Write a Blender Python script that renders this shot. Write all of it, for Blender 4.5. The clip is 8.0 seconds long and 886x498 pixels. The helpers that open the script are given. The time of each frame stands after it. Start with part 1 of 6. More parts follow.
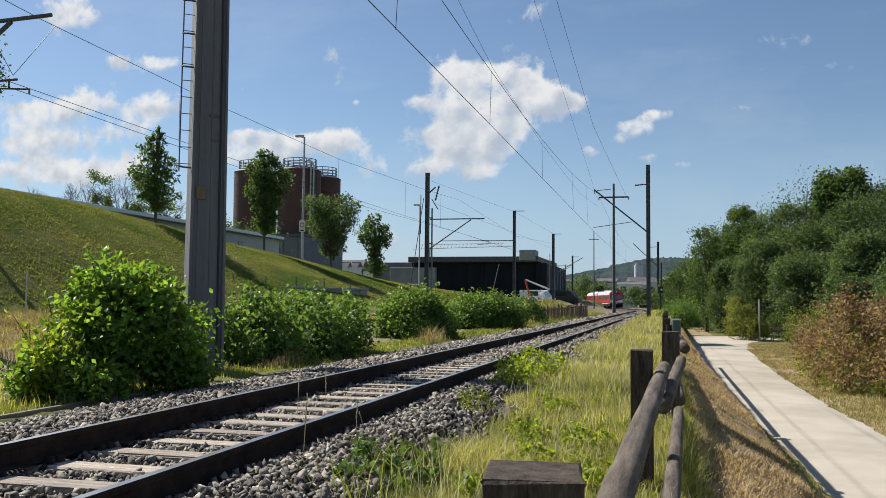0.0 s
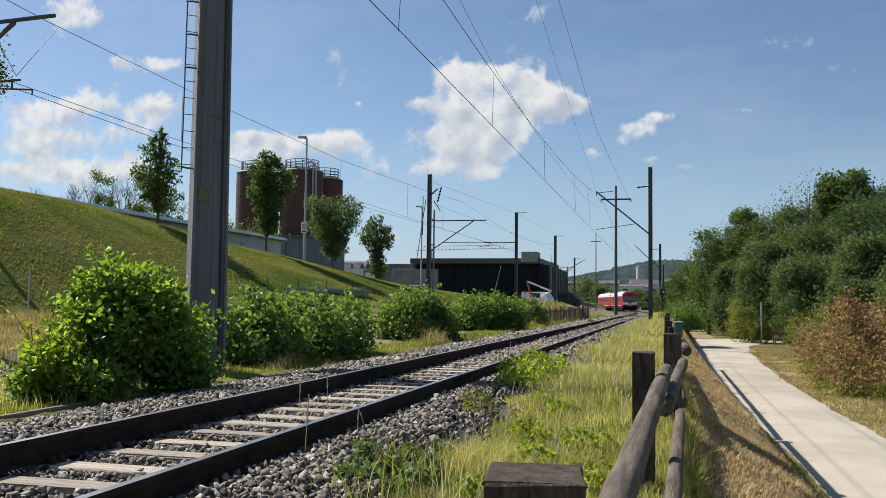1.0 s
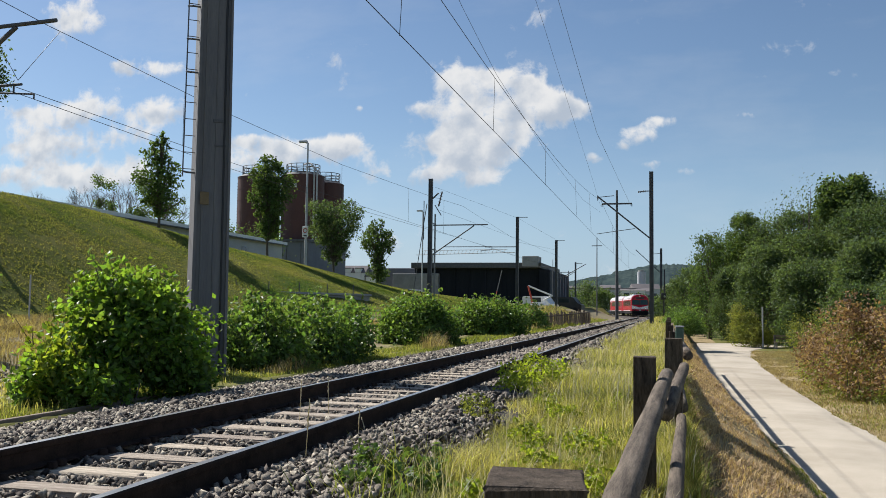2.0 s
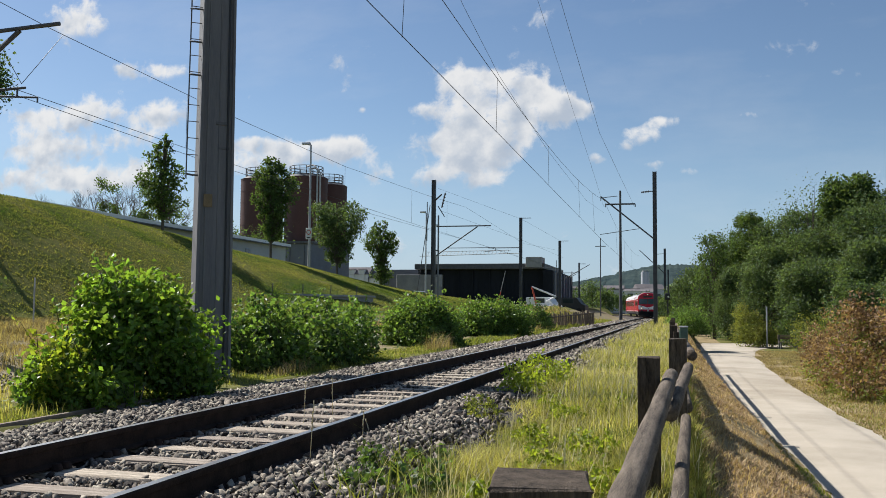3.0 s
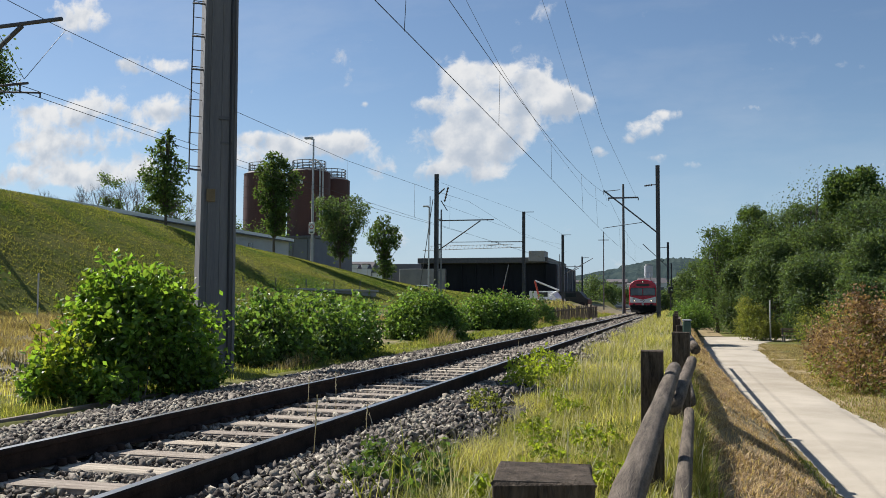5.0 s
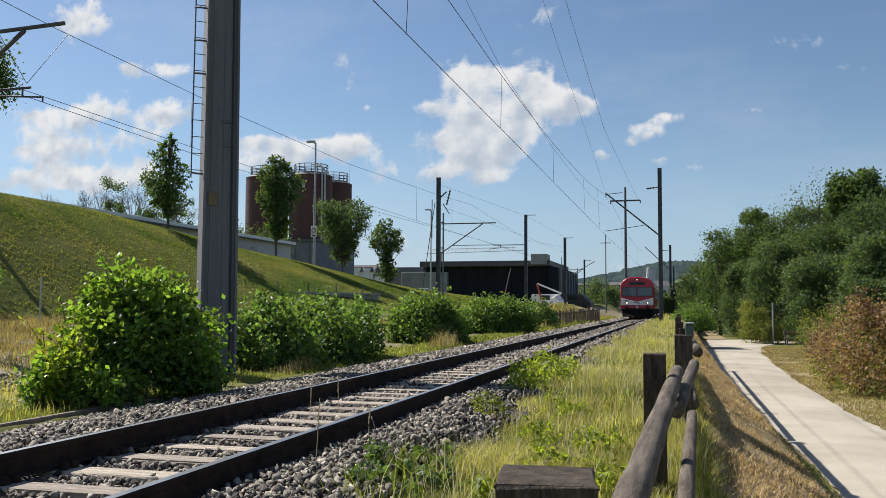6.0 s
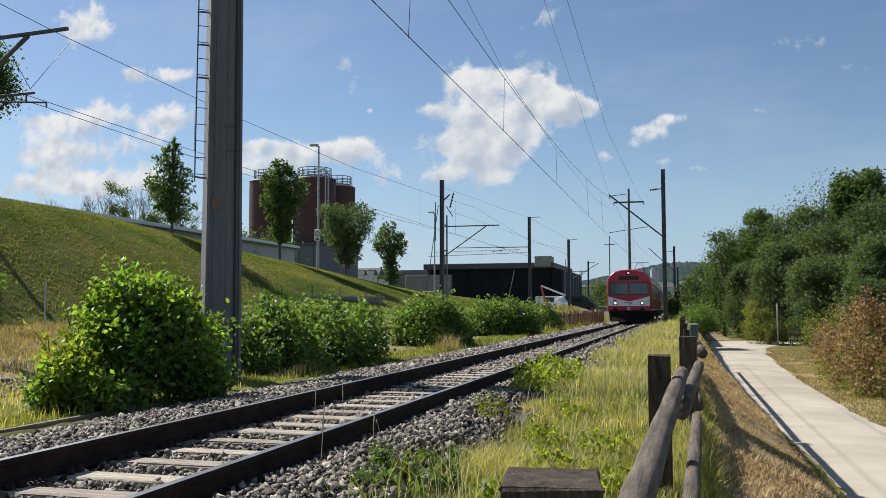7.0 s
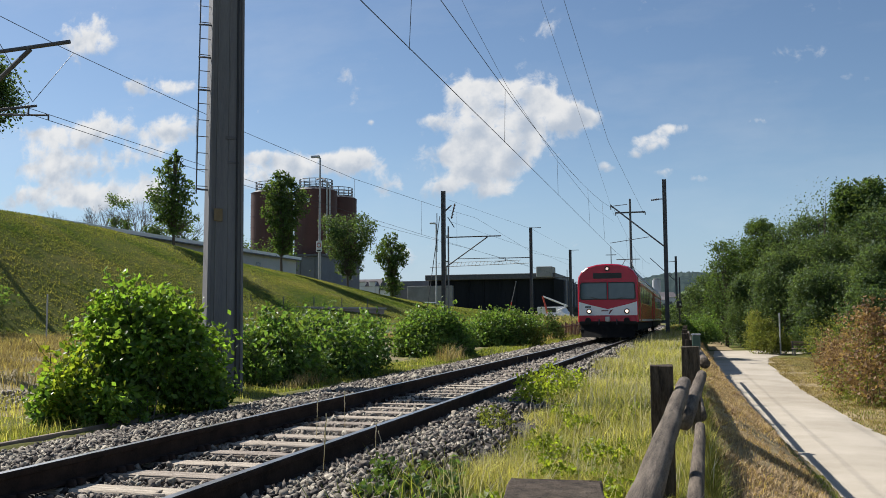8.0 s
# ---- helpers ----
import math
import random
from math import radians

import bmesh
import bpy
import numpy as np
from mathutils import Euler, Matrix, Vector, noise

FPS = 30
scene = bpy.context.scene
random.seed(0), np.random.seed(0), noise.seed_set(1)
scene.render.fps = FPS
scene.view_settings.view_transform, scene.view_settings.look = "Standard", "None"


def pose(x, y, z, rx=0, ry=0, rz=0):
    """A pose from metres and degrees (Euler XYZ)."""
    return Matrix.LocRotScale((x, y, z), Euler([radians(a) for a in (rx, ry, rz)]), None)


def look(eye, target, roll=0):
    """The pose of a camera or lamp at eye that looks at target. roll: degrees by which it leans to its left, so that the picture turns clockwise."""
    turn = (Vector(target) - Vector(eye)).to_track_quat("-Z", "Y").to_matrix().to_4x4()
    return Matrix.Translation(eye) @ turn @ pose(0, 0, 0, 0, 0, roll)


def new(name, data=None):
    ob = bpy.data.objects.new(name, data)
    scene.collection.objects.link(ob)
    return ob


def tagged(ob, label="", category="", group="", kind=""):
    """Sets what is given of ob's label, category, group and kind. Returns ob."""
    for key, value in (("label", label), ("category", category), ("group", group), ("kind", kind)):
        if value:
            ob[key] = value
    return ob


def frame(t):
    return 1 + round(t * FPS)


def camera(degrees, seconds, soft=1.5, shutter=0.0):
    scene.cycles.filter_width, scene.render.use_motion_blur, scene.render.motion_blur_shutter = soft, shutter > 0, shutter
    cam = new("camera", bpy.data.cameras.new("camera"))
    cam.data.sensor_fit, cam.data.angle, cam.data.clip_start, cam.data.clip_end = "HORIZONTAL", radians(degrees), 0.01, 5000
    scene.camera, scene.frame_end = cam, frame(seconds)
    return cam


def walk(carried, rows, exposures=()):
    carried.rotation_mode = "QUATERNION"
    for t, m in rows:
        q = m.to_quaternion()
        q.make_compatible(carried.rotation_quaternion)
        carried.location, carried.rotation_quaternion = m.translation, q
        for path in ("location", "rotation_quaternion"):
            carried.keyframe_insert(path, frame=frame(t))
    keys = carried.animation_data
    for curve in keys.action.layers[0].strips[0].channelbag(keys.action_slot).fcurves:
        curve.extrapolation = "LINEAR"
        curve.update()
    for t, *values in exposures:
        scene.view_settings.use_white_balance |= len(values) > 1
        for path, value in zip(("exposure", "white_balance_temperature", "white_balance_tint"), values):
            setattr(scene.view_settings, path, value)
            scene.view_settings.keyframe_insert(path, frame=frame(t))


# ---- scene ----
YPR = [
    (0.0, 14.174, 3.404, 0.500), (0.5, 14.276, 3.399, 0.617), (1.0, 14.304, 3.502, 0.694),
    (1.5, 14.321, 3.679, 0.763), (3.0, 14.590, 3.861, 0.471), (3.5, 14.685, 3.705, 0.390),
    (4.0, 14.736, 3.540, 0.385), (4.5, 14.752, 3.433, 0.345), (6.0, 14.916, 3.692, 0.229),
    (6.5, 15.029, 3.762, 0.067), (7.0, 15.152, 3.862, -0.095), (7.5, 15.237, 4.124, -0.233),
    (8.0, 15.250, 4.566, -0.308),
]
EYE = Vector((0.0, 0.0, 0.965))


def aim(yaw, pitch, roll):
    y, p = radians(yaw), radians(pitch)
    way = Vector((-math.sin(y) * math.cos(p), math.cos(y) * math.cos(p), math.sin(p)))
    return look(EYE, EYE + way, roll)


cam = camera(53.0, 8.0, soft=0.7)
walk(cam, [(t, aim(y, p, r)) for t, y, p, r in YPR])

# ---- sky and sun ----
SUN = Vector((-0.67, 0.30, 0.68)).normalized()
scene.view_settings.exposure = 0.5


def make_sky():
    w = bpy.data.worlds.new("sky")
    scene.world = w
    w.use_nodes = True
    nt = w.node_tree
    nt.nodes.clear()
    N, L = nt.nodes.new, nt.links.new

    def math_node(op, a, b=None, c=None):
        n = N("ShaderNodeMath")
        n.operation = op
        for i, v in enumerate((a, b, c)):
            if v is None:
                continue
            if isinstance(v, (int, float)):
                n.inputs[i].default_value = v
            else:
                L(v, n.inputs[i])
        return n.outputs[0]

    sky = N("ShaderNodeTexSky")
    sky.sky_type = "NISHITA"
    sky.sun_disc = False
    sky.sun_elevation = math.asin(SUN.z)
    sky.sun_rotation = math.atan2(SUN.x, SUN.y)
    sky.air_density, sky.dust_density, sky.ozone_density = 1.0, 0.3, 3.5
    tc = N("ShaderNodeTexCoord")
    sep = N("ShaderNodeSeparateXYZ")
    L(tc.outputs["Generated"], sep.inputs[0])
    X, Y, Z = sep.outputs
    yy = math_node("MAXIMUM", Y, 0.02)
    u = math_node("DIVIDE", X, yy)
    v = math_node("DIVIDE", Z, yy)
    uv = N("ShaderNodeCombineXYZ")
    L(u, uv.inputs[0])
    L(v, uv.inputs[1])
    # clouds: soft heaps given by centre and half sizes, roughened by noise
    noise_a = N("ShaderNodeTexNoise")
    noise_a.inputs["Scale"].default_value = 11.0
    noise_a.inputs["Detail"].default_value = 9.0
    noise_a.inputs["Roughness"].default_value = 0.62
    L(uv.outputs[0], noise_a.inputs["Vector"])
    wisp = N("ShaderNodeTexNoise")
    wisp.inputs["Scale"].default_value = 2.2
    wisp.inputs["Detail"].default_value = 8.0
    wisp.inputs["Roughness"].default_value = 0.6
    mp = N("ShaderNodeMapping")
    mp.inputs["Scale"].default_value = (1.0, 3.2, 1.0)
    L(uv.outputs[0], mp.inputs["Vector"])
    L(mp.outputs[0], wisp.inputs["Vector"])
    total, lift = None, None
    for cu, cv, su, sv, amp in CLOUDS:
        du = math_node("DIVIDE", math_node("SUBTRACT", u, cu), su)
        dv = math_node("DIVIDE", math_node("SUBTRACT", v, cv), sv)
        r2 = math_node("ADD", math_node("MULTIPLY", du, du), math_node("MULTIPLY", dv, dv))
        g = math_node("MULTIPLY", math_node("POWER", 2.718, math_node("MULTIPLY", r2, -1.0)), amp)
        total = g if total is None else math_node("ADD", total, g)
        high = math_node("MULTIPLY", g, dv)
        lift = high if lift is None else math_node("ADD", lift, high)
    rise = math_node("DIVIDE", lift, math_node("ADD", total, 0.08))
    total = math_node("MINIMUM", total, 0.88)
    puff = N("ShaderNodeTexNoise")
    puff.inputs["Scale"].default_value = 38.0
    puff.inputs["Detail"].default_value = 8.0
    puff.inputs["Roughness"].default_value = 0.6
    puff.inputs["Distortion"].default_value = 0.4
    L(uv.outputs[0], puff.inputs["Vector"])
    rough = math_node("ADD", math_node("MULTIPLY", math_node("SUBTRACT", noise_a.outputs[0], 0.5), 2.0),
                      math_node("MULTIPLY", math_node("SUBTRACT", puff.outputs[0], 0.5), 1.4))
    dens = math_node("ADD", math_node("MULTIPLY", total, 0.95), rough)
    ramp = N("ShaderNodeMapRange")
    ramp.interpolation_type = "SMOOTHSTEP"
    L(dens, ramp.inputs[0])
    ramp.inputs[1].default_value, ramp.inputs[2].default_value = 0.27, 0.80
    thin = N("ShaderNodeMapRange")
    L(wisp.outputs[0], thin.inputs[0])
    thin.inputs[1].default_value, thin.inputs[2].default_value = 0.48, 0.95
    thin.inputs[3].default_value, thin.inputs[4].default_value = 0.0, 0.28
    cover = math_node("MAXIMUM", math_node("MULTIPLY", ramp.outputs[0], 0.95), thin.outputs[0])
    # shading inside the clouds: heaps lit from the upper left, their far sides and thick bases greyer
    def heaps(dx, dy):
        move = N("ShaderNodeMapping")
        move.inputs["Location"].default_value = (dx, dy, 0)
        L(uv.outputs[0], move.inputs["Vector"])
        parts = []
        for scale, detail in ((14.0, 2.0), (34.0, 4.0)):
            n = N("ShaderNodeTexNoise")
            n.inputs["Scale"].default_value, n.inputs["Detail"].default_value = scale, detail
            n.inputs["Roughness"].default_value = 0.55
            L(move.outputs[0], n.inputs["Vector"])
            parts.append(n.outputs[0])
        return math_node("ADD", math_node("MULTIPLY", parts[0], 0.62), math_node("MULTIPLY", parts[1], 0.38))
    slope = math_node("SUBTRACT", heaps(-0.010, 0.016), heaps(0.0, 0.0))
    dark = N("ShaderNodeMapRange")
    dark.interpolation_type = "SMOOTHSTEP"
    L(math_node("SUBTRACT", math_node("ADD", math_node("MULTIPLY", slope, 2.4), math_node("MULTIPLY", dens, 0.30)), math_node("MULTIPLY", rise, 0.42)), dark.inputs[0])
    dark.inputs[1].default_value, dark.inputs[2].default_value = -0.10, 0.72
    tone = N("ShaderNodeMixRGB")
    L(dark.outputs[0], tone.inputs[0])
    tone.inputs[1].default_value = (8.5, 8.5, 8.5, 1)
    tone.inputs[2].default_value = (4.7, 5.35, 6.3, 1)
    # pale haze low over the horizon
    low = N("ShaderNodeMapRange")
    low.interpolation_type = "SMOOTHSTEP"
    L(Z, low.inputs[0])
    low.inputs[1].default_value, low.inputs[2].default_value = 0.22, -0.02
    low.inputs[3].default_value, low.inputs[4].default_value = 0.0, 0.72
    haze = N("ShaderNodeMixRGB")
    L(low.outputs[0], haze.inputs[0])
    L(sky.outputs[0], haze.inputs[1])
    haze.inputs[2].default_value = (3.75, 5.4, 7.5, 1)
    mix = N("ShaderNodeMixRGB")
    L(cover, mix.inputs[0])
    L(haze.outputs[0], mix.inputs[1])
    L(tone.outputs[0], mix.inputs[2])
    bg = N("ShaderNodeBackground")
    bg.inputs[1].default_value = 0.07
    L(mix.outputs[0], bg.inputs[0])
    out = N("ShaderNodeOutputWorld")
    L(bg.outputs[0], out.inputs[0])


CLOUDS = [
    (-0.243, 0.271, 0.031, 0.019, 0.80),
    (-0.203, 0.259, 0.033, 0.021, 1.00),
    (-0.166, 0.254, 0.029, 0.020, 1.00),
    (-0.130, 0.232, 0.032, 0.017, 0.90),
    (-0.203, 0.229, 0.063, 0.025, 0.95),
    (-0.250, 0.195, 0.041, 0.016, 0.85),
    (-0.222, 0.175, 0.047, 0.016, 0.70),
    (-0.270, 0.157, 0.027, 0.013, 0.75),
    (-0.209, 0.150, 0.027, 0.011, 0.40),
    (-0.176, 0.195, 0.039, 0.016, 0.75),
    (-0.102, 0.229, 0.013, 0.009, 0.60),
    (-0.281, 0.236, 0.017, 0.011, 0.60),
    (-0.033, 0.196, 0.023, 0.011, 0.95),
    (-0.014, 0.209, 0.017, 0.008, 0.85),
    (-0.048, 0.184, 0.014, 0.008, 0.70),
    (-0.085, 0.172, 0.009, 0.008, 0.85),
    (-0.445, 0.186, 0.095, 0.020, 0.35),
    (-0.205, 0.215, 0.070, 0.040, 0.30),
    (-0.660, 0.180, 0.060, 0.012, 0.35),
    (-0.815, 0.246, 0.061, 0.023, 0.75),
    (-0.738, 0.254, 0.046, 0.021, 0.85),
    (-0.638, 0.246, 0.048, 0.025, 0.90),
    (-0.678, 0.211, 0.049, 0.019, 0.50),
    (-0.840, 0.202, 0.053, 0.027, 0.70),
    (-0.769, 0.165, 0.076, 0.018, 0.70),
    (-0.762, 0.210, 0.051, 0.020, 0.50),
    (-0.838, 0.160, 0.052, 0.020, 0.60),
    (-0.701, 0.164, 0.049, 0.016, 0.65),
    (-0.760, 0.372, 0.034, 0.021, 0.85),
    (-0.690, 0.311, 0.029, 0.013, 0.75),
    (-0.632, 0.303, 0.036, 0.012, 0.75),
    (-0.839, 0.393, 0.044, 0.008, 0.40),
    (-0.503, 0.204, 0.034, 0.014, 0.90),
    (-0.442, 0.191, 0.044, 0.015, 0.90),
    (-0.383, 0.193, 0.032, 0.012, 0.85),
    (-0.333, 0.170, 0.025, 0.019, 0.60),
    (-0.354, 0.151, 0.028, 0.012, 0.50),
    (-0.525, 0.177, 0.031, 0.018, 0.60),
    (-0.317, 0.076, 0.028, 0.013, 0.35),
    (-0.362, 0.239, 0.006, 0.005, 0.60),
    (0.093, 0.253, 0.010, 0.004, 0.45),
    (0.072, 0.213, 0.017, 0.005, 0.40),
    (-0.024, 0.161, 0.018, 0.005, 0.40),
    (-0.124, 0.154, 0.011, 0.005, 0.45),
    (0.033, 0.153, 0.070, 0.004, 0.28),
]

make_sky()
sun = new("sun", bpy.data.lights.new("sun", "SUN"))
sun.data.energy, sun.data.angle, sun.data.color = 5.0, radians(0.6), (1.0, 0.965, 0.915)
sun.matrix_world = look(SUN * 50, (0, 0, 0))


# ---- materials ----
def material(name, dark, light, rough=0.8, scale=8.0, bump=0.0, fine=60.0, metal=0.0, vary=0.0, translucent=0.0,
             contrast=(0.35, 0.68), stretch=(1, 1, 1), spec=0.5, coord="Object", emission=None, island=0.0):
    m = bpy.data.materials.new(name)
    m.use_nodes = True
    nt = m.node_tree
    nt.nodes.clear()
    N, L = nt.nodes.new, nt.links.new
    out, b = N("ShaderNodeOutputMaterial"), N("ShaderNodeBsdfPrincipled")
    tc, mp = N("ShaderNodeTexCoord"), N("ShaderNodeMapping")
    mp.inputs["Scale"].default_value = stretch
    L(tc.outputs[coord], mp.inputs["Vector"])
    n1, n2 = N("ShaderNodeTexNoise"), N("ShaderNodeTexNoise")
    for n, s in ((n1, scale), (n2, fine)):
        n.inputs["Scale"].default_value, n.inputs["Detail"].default_value = s, 5.0
        n.inputs["Roughness"].default_value = 0.6
        L(mp.outputs[0], n.inputs["Vector"])
    mixn = N("ShaderNodeMath")
    mixn.operation = "MULTIPLY_ADD"
    mixn.inputs[1].default_value = 0.65
    half = N("ShaderNodeMath")
    half.operation = "MULTIPLY"
    half.inputs[1].default_value = 0.35
    L(n2.outputs[0], half.inputs[0])
    L(n1.outputs[0], mixn.inputs[0])
    L(half.outputs[0], mixn.inputs[2])
    r = N("ShaderNodeMapRange")
    r.inputs[1].default_value, r.inputs[2].default_value = contrast
    L(mixn.outputs[0], r.inputs[0])
    c = N("ShaderNodeMixRGB")
    c.inputs[1].default_value, c.inputs[2].default_value = (*dark, 1), (*light, 1)
    L(r.outputs[0], c.inputs[0])
    col = c.outputs[0]
    if vary or island:
        if island:
            src = N("ShaderNodeNewGeometry").outputs["Random Per Island"]
        else:
            src = N("ShaderNodeObjectInfo").outputs["Random"]
        mr = N("ShaderNodeMapRange")
        k = vary or island
        mr.inputs[3].default_value, mr.inputs[4].default_value = 1 - k, 1 + k
        L(src, mr.inputs[0])
        hsv = N("ShaderNodeHueSaturation")
        L(mr.outputs[0], hsv.inputs["Value"])
        mh = N("ShaderNodeMapRange")
        mh.inputs[3].default_value, mh.inputs[4].default_value = 0.5 - 0.03 * k, 0.5 + 0.03 * k
        L(src, mh.inputs[0])
        L(mh.outputs[0], hsv.inputs["Hue"])
        L(col, hsv.inputs["Color"])
        col = hsv.outputs[0]
    L(col, b.inputs["Base Color"])
    b.inputs["Roughness"].default_value, b.inputs["Metallic"].default_value = rough, metal
    b.inputs["Specular IOR Level"].default_value = spec
    if emission:
        b.inputs["Emission Color"].default_value = (*emission[:3], 1)
        b.inputs["Emission Strength"].default_value = emission[3]
    if bump:
        bp = N("ShaderNodeBump")
        bp.inputs["Strength"].default_value, bp.inputs["Distance"].default_value = min(1.0, bump), 0.02
        L(mixn.outputs[0], bp.inputs["Height"])
        L(bp.outputs[0], b.inputs["Normal"])
    if translucent:
        t, ms = N("ShaderNodeBsdfTranslucent"), N("ShaderNodeMixShader")
        ms.inputs[0].default_value = translucent
        bright = N("ShaderNodeMixRGB")
        bright.blend_type = "MULTIPLY"
        bright.inputs[0].default_value = 1.0
        bright.inputs[2].default_value = (1.5, 1.45, 0.6, 1)
        L(col, bright.inputs[1])
        L(bright.outputs[0], t.inputs[0])
        L(b.outputs[0], ms.inputs[1])
        L(t.outputs[0], ms.inputs[2])
        L(ms.outputs[0], out.inputs[0])
    else:
        L(b.outputs[0], out.inputs[0])
    return m


